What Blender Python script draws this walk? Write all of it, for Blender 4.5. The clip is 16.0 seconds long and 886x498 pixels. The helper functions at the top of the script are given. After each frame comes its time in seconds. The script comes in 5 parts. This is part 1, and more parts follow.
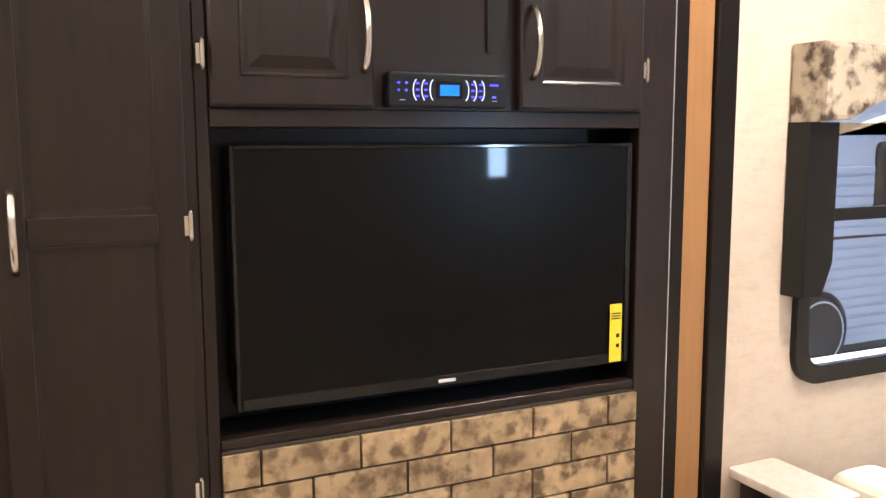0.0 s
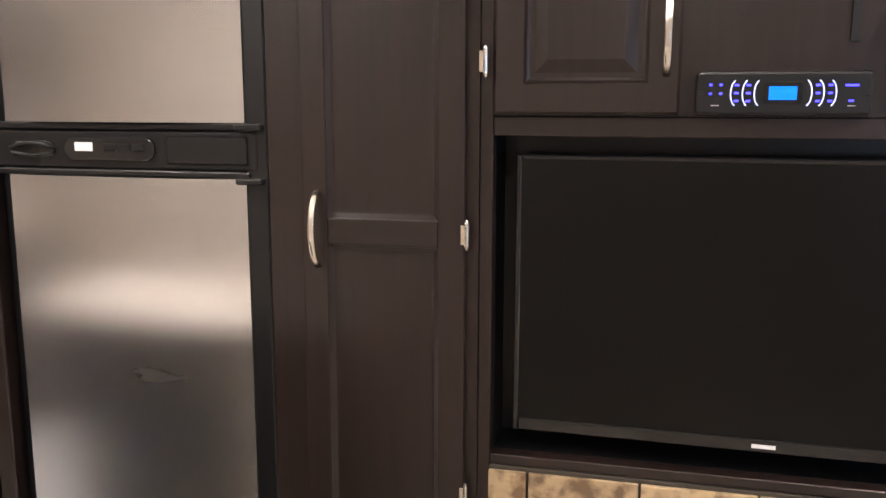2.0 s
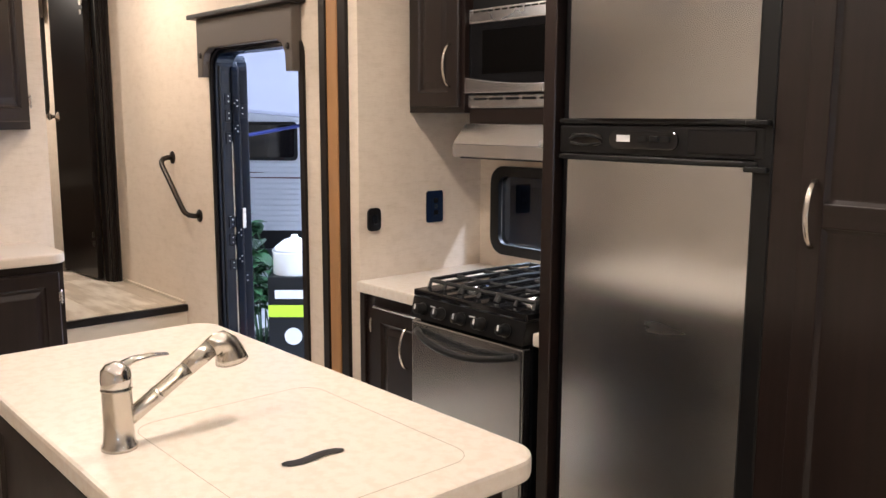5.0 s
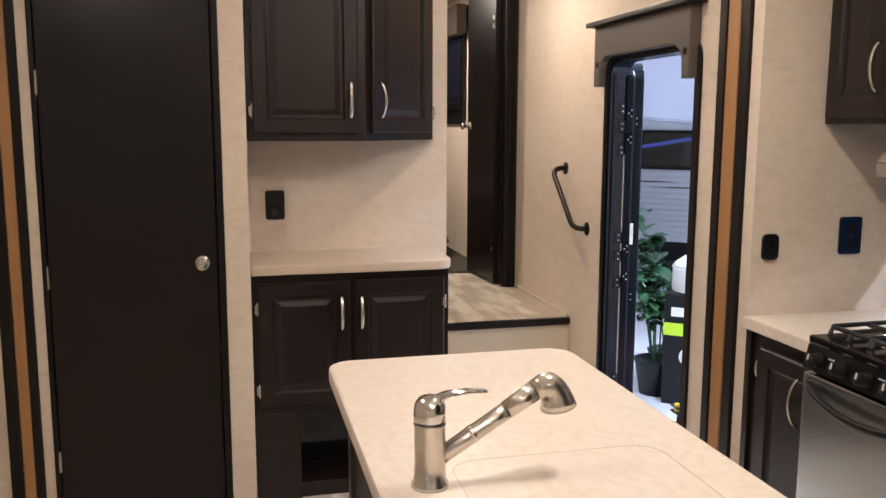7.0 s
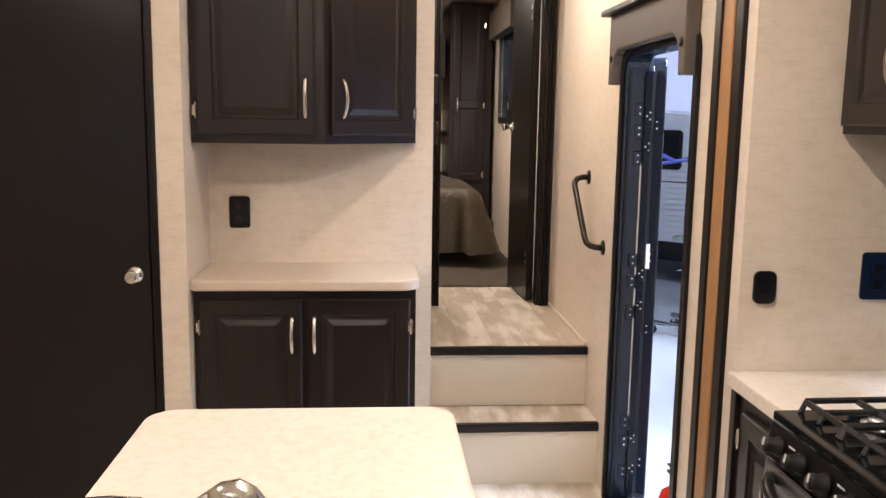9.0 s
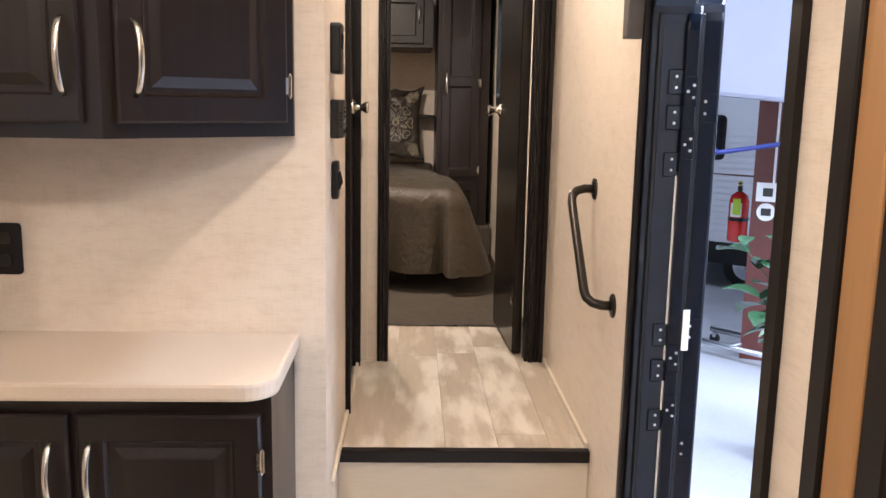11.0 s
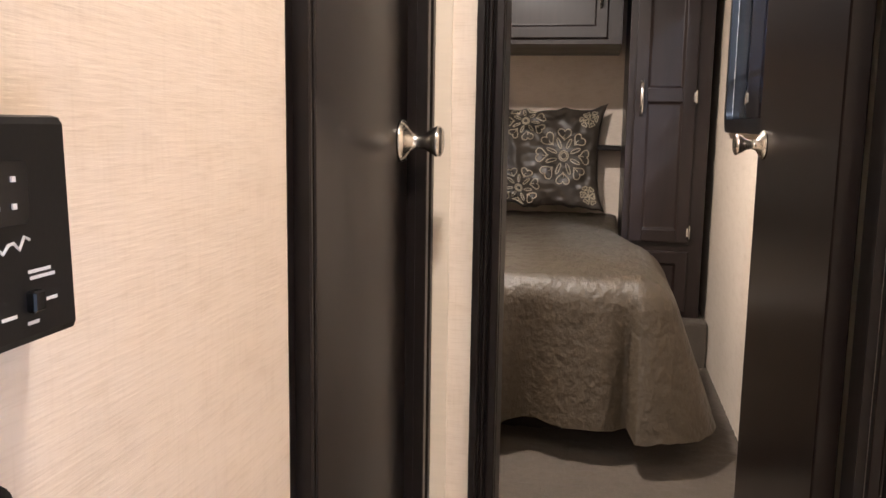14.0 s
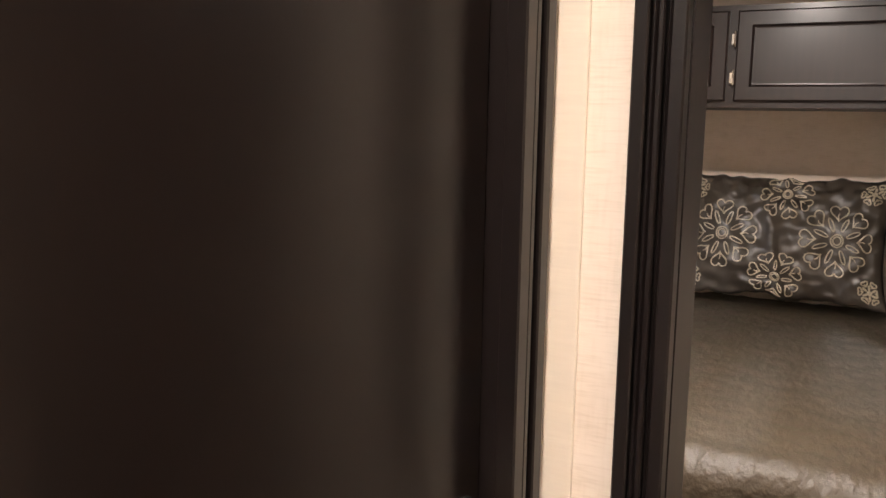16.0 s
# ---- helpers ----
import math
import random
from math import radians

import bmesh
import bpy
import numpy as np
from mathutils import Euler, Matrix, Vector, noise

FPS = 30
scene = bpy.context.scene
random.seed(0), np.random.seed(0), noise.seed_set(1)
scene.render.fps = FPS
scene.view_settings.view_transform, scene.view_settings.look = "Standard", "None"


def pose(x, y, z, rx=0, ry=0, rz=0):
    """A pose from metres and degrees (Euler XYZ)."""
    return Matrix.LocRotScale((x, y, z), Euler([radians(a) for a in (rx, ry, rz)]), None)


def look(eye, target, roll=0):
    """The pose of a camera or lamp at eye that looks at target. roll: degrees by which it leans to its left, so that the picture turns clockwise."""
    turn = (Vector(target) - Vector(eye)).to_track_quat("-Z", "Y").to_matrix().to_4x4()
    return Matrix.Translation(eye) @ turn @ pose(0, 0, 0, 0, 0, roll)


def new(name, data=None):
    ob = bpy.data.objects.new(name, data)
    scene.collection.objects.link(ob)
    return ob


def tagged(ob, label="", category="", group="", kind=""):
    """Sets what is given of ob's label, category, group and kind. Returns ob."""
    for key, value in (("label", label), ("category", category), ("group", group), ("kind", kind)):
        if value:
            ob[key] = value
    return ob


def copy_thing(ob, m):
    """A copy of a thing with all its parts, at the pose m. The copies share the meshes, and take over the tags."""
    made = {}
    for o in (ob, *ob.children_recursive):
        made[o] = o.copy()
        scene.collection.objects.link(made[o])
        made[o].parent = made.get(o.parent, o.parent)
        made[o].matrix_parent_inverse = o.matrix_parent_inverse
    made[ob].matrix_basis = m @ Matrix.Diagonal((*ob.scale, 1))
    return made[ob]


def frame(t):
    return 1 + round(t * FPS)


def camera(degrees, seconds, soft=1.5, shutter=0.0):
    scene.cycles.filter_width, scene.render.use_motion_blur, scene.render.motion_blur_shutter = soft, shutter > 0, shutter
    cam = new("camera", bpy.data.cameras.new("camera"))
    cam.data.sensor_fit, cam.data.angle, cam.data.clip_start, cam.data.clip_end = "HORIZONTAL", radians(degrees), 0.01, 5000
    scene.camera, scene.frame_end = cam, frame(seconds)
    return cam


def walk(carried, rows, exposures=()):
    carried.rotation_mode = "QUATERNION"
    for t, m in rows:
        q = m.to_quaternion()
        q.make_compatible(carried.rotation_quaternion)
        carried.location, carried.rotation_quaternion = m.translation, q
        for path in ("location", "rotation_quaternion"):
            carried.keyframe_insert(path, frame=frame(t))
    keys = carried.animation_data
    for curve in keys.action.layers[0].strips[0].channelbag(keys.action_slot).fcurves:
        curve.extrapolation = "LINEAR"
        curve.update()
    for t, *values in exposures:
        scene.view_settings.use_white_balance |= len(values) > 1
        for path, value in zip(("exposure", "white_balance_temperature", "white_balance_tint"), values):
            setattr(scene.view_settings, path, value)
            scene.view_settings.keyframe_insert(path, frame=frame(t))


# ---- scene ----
cam = camera(55.0, 16.0)
PATH = [
    (0, (0.088, 0.087, 1.428), (0.936, 1.88, 1.173), -0.2),
    (0.5, (0.24, 0.105, 1.437), (0.803, 1.996, 1.11), 0.1),
    (1, (0.374, 0.206, 1.434), (0.645, 2.16, 1.103), 0.2),
    (1.5, (0.485, 0.215, 1.447), (0.418, 2.188, 1.126), -0.1),
    (2, (0.64, 0.182, 1.506), (0.175, 2.099, 1.172), 0.1),
    (2.5, (0.663, 0.1, 1.526), (-0.07, 1.933, 1.207), 0.4),
    (3, (0.648, 0.028, 1.52), (-0.279, 1.77, 1.198), 0.4),
    (3.2, (0.624, -0.011, 1.518), (-0.34, 1.711, 1.193), 0.1),
    (5.3, (0.863, -0.087, 1.47), (-0.71, 1.11, 1.169), 0.4),
    (5.5, (0.862, -0.089, 1.474), (-0.769, 1.028, 1.175), 0.5),
    (6, (0.812, -0.063, 1.467), (-0.956, 0.825, 1.17), 0.6),
    (6.5, (0.736, 0.018, 1.472), (-1.123, 0.692, 1.173), 0.4),
    (7, (0.706, 0.135, 1.488), (-1.216, 0.608, 1.196), 0.2),
    (7.5, (0.705, 0.329, 1.506), (-1.248, 0.649, 1.214), 0.2),
    (8, (0.683, 0.469, 1.516), (-1.278, 0.725, 1.215), 0.6),
    (8.2, (0.638, 0.506, 1.499), (-1.326, 0.738, 1.201), 0.7),
    (9.25, (0.27, 0.93, 1.515), (-1.7, 1.06, 1.205), 0.9),
    (10.3, (-0.44, 1.169, 1.516), (-2.409, 1.215, 1.172), 1.0),
    (10.5, (-0.561, 1.188, 1.524), (-2.53, 1.244, 1.178), 1.1),
    (11, (-0.907, 1.228, 1.503), (-2.876, 1.304, 1.162), 1.1),
    (11.5, (-1.277, 1.249, 1.51), (-3.247, 1.318, 1.173), 1.2),
    (12, (-1.641, 1.233, 1.484), (-3.613, 1.288, 1.154), 1.4),
    (12.5, (-1.965, 1.229, 1.47), (-3.939, 1.262, 1.15), 1.1),
    (13, (-2.264, 1.28, 1.484), (-4.239, 1.214, 1.174), 1.1),
    (13.5, (-2.525, 1.305, 1.497), (-4.492, 1.097, 1.2), 1.0),
    (14, (-2.774, 1.287, 1.503), (-4.72, 0.932, 1.21), 0.9),
    (14.5, (-2.993, 1.293, 1.518), (-4.896, 0.75, 1.228), 0.7),
    (15, (-3.169, 1.311, 1.638), (-5.014, 0.591, 1.363), 0.8),
    (15.5, (-3.262, 1.314, 1.734), (-5.059, 0.478, 1.461), 0.8),
    (16, (-3.381, 1.284, 1.784), (-5.13, 0.362, 1.483), 1.0),
]
walk(cam, [(t, look(eye, target, roll)) for t, eye, target, roll in PATH],
     [(0.0, 0.32, 6250, 10), (1.0, 0.18, 6150, 10), (1.6, 0.36, 6000, 10), (3.0, 0.48, 5800, 10), (5.5, -0.48, 6400, 9), (7.0, -0.6, 6450, 10), (8.0, -0.42, 6450, 10),
      (11.0, -0.12, 6400, 10), (12.5, -0.1, 6250, 10), (14.0, 0.32, 6000, 10), (15.0, 0.38, 6200, 10), (15.5, 0.45, 6200, 10), (16.0, 0.45, 6100, 10)])

# ---- world and lamps ----
world = bpy.data.worlds.new("showroom_air")
scene.world = world
world.use_nodes = True
world.node_tree.nodes["Background"].inputs[0].default_value = (0.62, 0.70, 0.90, 1)
world.node_tree.nodes["Background"].inputs[1].default_value = 0.5


def lamp(name, kind, m, energy, colour, size=0.2, size_y=None, spread=180):
    data = bpy.data.lights.new(name, kind)
    data.energy, data.color = energy, colour
    if kind == "AREA":
        data.size = size
        data.spread = radians(spread)
        if size_y:
            data.shape, data.size_y = "RECTANGLE", size_y
        else:
            data.shape = "DISK"
    ob = new(name, data)
    ob.matrix_world = m
    return ob


WARM = (1.0, 0.855, 0.73)
COOL = (0.70, 0.80, 1.0)
# assumed unseen ceiling lamps, set to fit brightness: x, y, z of the ceiling, watts
CEILING_LAMPS = [(-0.80, 1.15, 2.42, 24), (-1.95, 0.95, 2.42, 11), (0.75, 0.25, 2.42, 17), (1.75, 0.95, 2.42, 26),
                 (-0.9, -0.5, 2.42, 20), (-3.25, 1.20, 2.42, 14.5), (-5.2, 0.9, 2.42, 40)]
for x, y, z, w in CEILING_LAMPS:
    lamp("ceiling_lamp_light", "AREA", pose(x, y, z - 0.035), w, WARM, 0.11)
# area lamp added in the wall gap, for the bluish spot mirrored in the television
lamp("slit_window_light", "AREA", pose(2.55, -1.41, 1.33, 90, 0, 0), 9, (0.48, 0.70, 1.0), 0.12, 0.26)
# unseen area lamps under the roof of the hall outside, added to brighten it
for x, y in ((-6.0, 6.5), (-1.5, 6.5), (-4.0, 10.5), (1.5, 10.5), (-3.0, 3.6), (3.5, 5.0), (-8.6, 0.6)):
    lamp("hall_strip_light", "AREA", pose(x, y, 4.9), 700, COOL, 2.4, 0.3)
lamp("hall_strip_light", "AREA", pose(1.5, -4.0, 4.9), 600, COOL, 2.4, 0.3)


# ---- materials ----
def node_mat(name, base, rough=0.5, metal=0.0, spec=0.5):
    m = bpy.data.materials.new(name)
    m.use_nodes = True
    b = m.node_tree.nodes["Principled BSDF"]
    b.inputs["Base Color"].default_value = (*base, 1)
    b.inputs["Roughness"].default_value = rough
    b.inputs["Metallic"].default_value = metal
    b.inputs["Specular IOR Level"].default_value = spec
    return m


def surface(name, base, rough=0.5, metal=0.0, spec=0.5, grain=(60, 60, 60), amount=0.15, stain=0.08, stain_scale=2.0,
            bump=0.15, bump_dist=0.002, rough_var=0.08, per_piece=0.0, tint=None, coords="Object", slow=(1, 1, 1), coat=0.0, coat_rough=0.2, brushed=0.0, spread_along=(1, 0, 0)):
    """A paint or wood: fine grain stretched by `grain`, slow stains, and fine relief."""
    m = node_mat(name, base, rough, metal, spec)
    nt = m.node_tree
    b = nt.nodes["Principled BSDF"]
    b.inputs["Coat Weight"].default_value, b.inputs["Coat Roughness"].default_value = coat, coat_rough
    if brushed:
        tg = nt.nodes.new("ShaderNodeCombineXYZ")
        for k in range(3):
            tg.inputs[k].default_value = spread_along[k]
        b.inputs["Anisotropic"].default_value = brushed
        nt.links.new(tg.outputs[0], b.inputs["Tangent"])
    tc = nt.nodes.new("ShaderNodeTexCoord")
    mp = nt.nodes.new("ShaderNodeMapping")
    mp.inputs["Scale"].default_value = grain
    sm = nt.nodes.new("ShaderNodeMapping")
    sm.inputs["Scale"].default_value = slow
    origin = tc.outputs[coords]
    if per_piece:
        oj = nt.nodes.new("ShaderNodeObjectInfo")
        sh = nt.nodes.new("ShaderNodeVectorMath"); sh.operation = "SCALE"
        sh.inputs[0].default_value = (61.0, 37.0, 23.0)
        nt.links.new(oj.outputs["Random"], sh.inputs["Scale"])
        ad = nt.nodes.new("ShaderNodeVectorMath"); ad.operation = "ADD"
        nt.links.new(origin, ad.inputs[0]); nt.links.new(sh.outputs[0], ad.inputs[1])
        origin = ad.outputs[0]
    nt.links.new(origin, mp.inputs["Vector"])
    nt.links.new(origin, sm.inputs["Vector"])
    n1 = nt.nodes.new("ShaderNodeTexNoise")
    n1.inputs["Scale"].default_value = 1.0
    n1.inputs["Detail"].default_value = 5.0
    nt.links.new(mp.outputs["Vector"], n1.inputs["Vector"])
    n2 = nt.nodes.new("ShaderNodeTexNoise")
    n2.inputs["Scale"].default_value = stain_scale
    n2.inputs["Detail"].default_value = 3.0
    nt.links.new(sm.outputs["Vector"], n2.inputs["Vector"])
    # value = 1 + amount*(n1-.5)*2 + stain*(n2-.5)*2
    a = nt.nodes.new("ShaderNodeMath"); a.operation = "MULTIPLY_ADD"
    nt.links.new(n1.outputs["Fac"], a.inputs[0]); a.inputs[1].default_value = 2 * amount; a.inputs[2].default_value = 1 - amount - stain
    c = nt.nodes.new("ShaderNodeMath"); c.operation = "MULTIPLY_ADD"
    nt.links.new(n2.outputs["Fac"], c.inputs[0]); c.inputs[1].default_value = 2 * stain
    nt.links.new(a.outputs[0], c.inputs[2])
    value = c.outputs[0]
    if per_piece:
        oi = nt.nodes.new("ShaderNodeObjectInfo")
        d = nt.nodes.new("ShaderNodeMath"); d.operation = "MULTIPLY_ADD"
        nt.links.new(oi.outputs["Random"], d.inputs[0]); d.inputs[1].default_value = 2 * per_piece; d.inputs[2].default_value = 1 - per_piece
        e = nt.nodes.new("ShaderNodeMath"); e.operation = "MULTIPLY"
        nt.links.new(value, e.inputs[0]); nt.links.new(d.outputs[0], e.inputs[1])
        value = e.outputs[0]
    mix = nt.nodes.new("ShaderNodeVectorMath"); mix.operation = "SCALE"
    mix.inputs[0].default_value = base
    nt.links.new(value, mix.inputs["Scale"])
    colour = mix.outputs[0]
    if tint:
        mx = nt.nodes.new("ShaderNodeMix"); mx.data_type = "RGBA"
        ramp = nt.nodes.new("ShaderNodeMapRange")
        ramp.inputs["From Min"].default_value, ramp.inputs["From Max"].default_value = 0.45, 0.62
        n3 = nt.nodes.new("ShaderNodeTexNoise")
        n3.inputs["Scale"].default_value = tint[1]; n3.inputs["Detail"].default_value = 4
        nt.links.new(sm.outputs["Vector"], n3.inputs["Vector"])
        nt.links.new(n3.outputs["Fac"], ramp.inputs["Value"])
        nt.links.new(ramp.outputs[0], mx.inputs["Factor"])
        nt.links.new(colour, mx.inputs[6]); mx.inputs[7].default_value = (*tint[0], 1)
        colour = mx.outputs[2]
    nt.links.new(colour, b.inputs["Base Color"])
    if rough_var:
        r = nt.nodes.new("ShaderNodeMath"); r.operation = "MULTIPLY_ADD"; r.use_clamp = True
        nt.links.new(n2.outputs["Fac"], r.inputs[0]); r.inputs[1].default_value = 2 * rough_var; r.inputs[2].default_value = rough - rough_var
        nt.links.new(r.outputs[0], b.inputs["Roughness"])
    if bump:
        bp = nt.nodes.new("ShaderNodeBump")
        bp.inputs["Strength"].default_value, bp.inputs["Distance"].default_value = bump, bump_dist
        nt.links.new(n1.outputs["Fac"], bp.inputs["Height"])
        nt.links.new(bp.outputs[0], b.inputs["Normal"])
    return m


def woven_vinyl(name, base, dark, rough):
    """Wall vinyl printed like linen: broken threads both ways over slow pale and tan clouds."""
    m = node_mat(name, base, rough, 0.0, 0.35)
    nt = m.node_tree
    b = nt.nodes["Principled BSDF"]
    tc = nt.nodes.new("ShaderNodeTexCoord")
    total = None
    heights = []
    for scale, weight, lo, hi in (((32, 32, 420), 0.34, 0.50, 0.74), ((260, 260, 26), 0.16, 0.50, 0.74), ((2.4, 2.4, 1.6), 0.22, 0.42, 0.66), ((16, 16, 26), 0.20, 0.48, 0.70), ((9, 9, 70), 0.16, 0.50, 0.70)):
        mp = nt.nodes.new("ShaderNodeMapping")
        mp.inputs["Scale"].default_value = scale
        nt.links.new(tc.outputs["Object"], mp.inputs["Vector"])
        nz = nt.nodes.new("ShaderNodeTexNoise")
        nz.inputs["Scale"].default_value = 1.0
        nz.inputs["Detail"].default_value = 3.0
        nt.links.new(mp.outputs[0], nz.inputs["Vector"])
        mr = nt.nodes.new("ShaderNodeMapRange")
        mr.inputs["From Min"].default_value, mr.inputs["From Max"].default_value = lo, hi
        mr.inputs["To Max"].default_value = weight
        nt.links.new(nz.outputs["Fac"], mr.inputs["Value"])
        heights.append(nz)
        if total is None:
            total = mr.outputs[0]
        else:
            ad = nt.nodes.new("ShaderNodeMath"); ad.operation = "ADD"; ad.use_clamp = True
            nt.links.new(total, ad.inputs[0]); nt.links.new(mr.outputs[0], ad.inputs[1])
            total = ad.outputs[0]
    mx = nt.nodes.new("ShaderNodeMix"); mx.data_type = "RGBA"
    nt.links.new(total, mx.inputs["Factor"])
    mx.inputs[6].default_value, mx.inputs[7].default_value = (*base, 1), (*dark, 1)
    nt.links.new(mx.outputs[2], b.inputs["Base Color"])
    bp = nt.nodes.new("ShaderNodeBump")
    bp.inputs["Strength"].default_value, bp.inputs["Distance"].default_value = 0.25, 0.001
    nt.links.new(heights[0].outputs["Fac"], bp.inputs["Height"])
    nt.links.new(bp.outputs[0], b.inputs["Normal"])
    return m


WALL = woven_vinyl("linen_wall_vinyl", (0.75, 0.648, 0.543), (0.56, 0.455, 0.345), 0.5)
# assumed tone of the out-of-view walls, set for their reflections in steel and doors
CLOSING_WALL = surface("pleated_day_blind", (0.58, 0.51, 0.435), 0.7, grain=(3, 3, 130), amount=0.12, stain=0.08, bump=0.2)
CEIL = surface("ceiling_vinyl", (0.76, 0.73, 0.68), 0.6, amount=0.04, stain=0.03)
ESPRESSO = surface("espresso_wood", (0.0130, 0.0073, 0.0060), 0.40, spec=0.30, coat=0.28, coat_rough=0.22, grain=(60, 60, 4), amount=0.42, stain=0.38, stain_scale=4.5, slow=(1.5, 1.5, 0.6), bump=0.1, bump_dist=0.001)
ESPRESSO_H = surface("espresso_wood_cross_grain", (0.0130, 0.0073, 0.0060), 0.40, spec=0.30, coat=0.28, coat_rough=0.22, grain=(4, 4, 60), amount=0.42, stain=0.38, stain_scale=4.5, slow=(0.6, 0.6, 1.5), bump=0.1, bump_dist=0.001)
DOOR_SKIN = surface("dark_door_skin", (0.0068, 0.0041, 0.0034), 0.29, spec=0.36, grain=(90, 90, 4), amount=0.12, stain=0.12, stain_scale=3, bump=0.04, bump_dist=0.0006, rough_var=0.025)
TRIM_DARK = surface("dark_trim", (0.0075, 0.0050, 0.0044), 0.36, spec=0.28, grain=(60, 60, 3), amount=0.15, stain=0.1, bump=0.05)
OAK = surface("honey_wood_fascia", (0.36, 0.185, 0.075), 0.45, grain=(60, 60, 3), amount=0.16, stain=0.1, bump=0.06)
# darker and tanner than COUNTER
NICHE_TOP = surface("tan_laminate", (0.60, 0.495, 0.395), 0.36, grain=(160, 160, 160), amount=0.07, stain=0.04, stain_scale=9, bump=0.0)
# dark glossy plastic; the blue is reflected window light put into the base colour
BLUE_REFLEX = surface("navy_film_plastic", (0.006, 0.014, 0.04), 0.16, amount=0.05, bump=0)
COUNTER = surface("speckled_solid_surface", (0.76, 0.69, 0.61), 0.32, grain=(220, 220, 220), amount=0.05, stain=0.03, stain_scale=12, bump=0.0, rough_var=0.04, tint=((0.72, 0.63, 0.54), 45))
STEEL = surface("brushed_stainless", (0.60, 0.615, 0.635), 0.25, 1.0, grain=(3, 3, 420), amount=0.13, stain=0.06, stain_scale=3, slow=(0.4, 0.4, 3), bump=0.05, bump_dist=0.0004, rough_var=0.05, brushed=0.88)
NICKEL = surface("satin_nickel", (0.66, 0.62, 0.56), 0.24, 1.0, amount=0.03, stain=0.02, bump=0, rough_var=0.03)
CHROME = node_mat("chrome", (0.75, 0.74, 0.72), 0.1, 1.0)
BLACK = surface("black_plastic", (0.0045, 0.0045, 0.005), 0.38, spec=0.35, grain=(300, 300, 300), amount=0.1, stain=0.05, bump=0.08, bump_dist=0.0005)
GLOSSBLACK = node_mat("gloss_black", (0.008, 0.008, 0.009), 0.09)
SCREEN = surface("television_screen", (0.0008, 0.0008, 0.0009), 0.30, spec=0.14, amount=0.02, stain=0.02, bump=0, rough_var=0.02, coat=0.22, coat_rough=0.035)
IRON = surface("cast_iron", (0.012, 0.012, 0.013), 0.5, amount=0.15, bump=0.2)
BRONZE = surface("oil_rubbed_bronze", (0.028, 0.022, 0.018), 0.34, 0.6, amount=0.1, bump=0.03)
# blue-black metal, its base lifted bluish to carry the hall's reflection
BLUEBLACK = surface("door_frame_aluminium", (0.0050, 0.0090, 0.0190), 0.2, spec=0.36, grain=(80, 80, 2), amount=0.08, stain=0.08, bump=0.02)
STEEL_SOFT = surface("satin_stainless", (0.74, 0.74, 0.75), 0.27, 1.0, grain=(300, 4, 4), amount=0.08, stain=0.03, bump=0.04, bump_dist=0.0004, rough_var=0.03, brushed=0.75, spread_along=(0, 0, 1))
STEELDOT = node_mat("zinc_screw", (0.75, 0.77, 0.8), 0.3, 0.8)
VALANCE = surface("taupe_leatherette", (0.085, 0.068, 0.056), 0.5, grain=(220, 220, 220), amount=0.15, stain=0.08, bump=0.3, bump_dist=0.001)
FLOWER = surface("printed_floral_fabric", (0.46, 0.40, 0.31), 0.85, grain=(300, 300, 300), amount=0.12, stain=0.3, stain_scale=16, tint=((0.085, 0.06, 0.045), 21))
WHITE = surface("white_plastic", (0.75, 0.74, 0.71), 0.4, amount=0.03, bump=0)
YELLOW = surface("yellow_energy_label", (0.85, 0.66, 0.03), 0.5, amount=0.04, bump=0)
SEAM = surface("sink_cover_seam", (0.42, 0.35, 0.28), 0.6)
INK = node_mat("black_ink", (0.02, 0.02, 0.02), 0.6)
PALEINK = node_mat("pale_print", (0.62, 0.62, 0.63), 0.5)
PLANK = surface("whitewashed_vinyl_plank", (0.46, 0.385, 0.30), 0.4, grain=(5, 40, 40), amount=0.2, stain=0.14, stain_scale=6, bump=0.06, bump_dist=0.0008, per_piece=0.07, tint=((0.70, 0.645, 0.56), 7), slow=(0.45, 1.6, 1))
RISER = surface("riser_vinyl", (0.66, 0.58, 0.47), 0.5, grain=(14, 14, 160), amount=0.06, stain=0.05)
CARPET = surface("taupe_carpet", (0.075, 0.060, 0.045), 0.95, grain=(260, 260, 260), amount=0.6, stain=0.3, stain_scale=9, bump=1.0, bump_dist=0.006)
TILE = surface("tumbled_marble_tile", (0.40, 0.29, 0.17), 0.38, grain=(28, 28, 28), amount=0.45, stain=0.35, stain_scale=11, bump=0.2, bump_dist=0.0015, per_piece=0.22, tint=((0.14, 0.09, 0.05), 26))
GROUT = surface("dark_grout", (0.045, 0.034, 0.026), 0.9, amount=0.2)
SPREAD = surface("olive_taupe_bedspread", (0.055, 0.042, 0.027), 0.50, spec=0.34, grain=(28, 46, 40), amount=0.22, stain=0.16, stain_scale=5, bump=0.8, bump_dist=0.009)
PILLOWCLOTH = surface("pewter_satin", (0.046, 0.037, 0.028), 0.42, grain=(260, 260, 260), amount=0.2, stain=0.25, stain_scale=12, bump=0.15, bump_dist=0.001)
THREAD = surface("gold_grey_thread", (0.36, 0.31, 0.22), 0.5, amount=0.1, bump=0)
CONCRETE = surface("hall_concrete", (0.40, 0.41, 0.44), 0.45, grain=(25, 25, 25), amount=0.1, stain=0.14, stain_scale=1.2, bump=0.05)
SIDING = surface("white_siding", (0.70, 0.71, 0.74), 0.4, grain=(3, 3, 40), amount=0.04, stain=0.05)
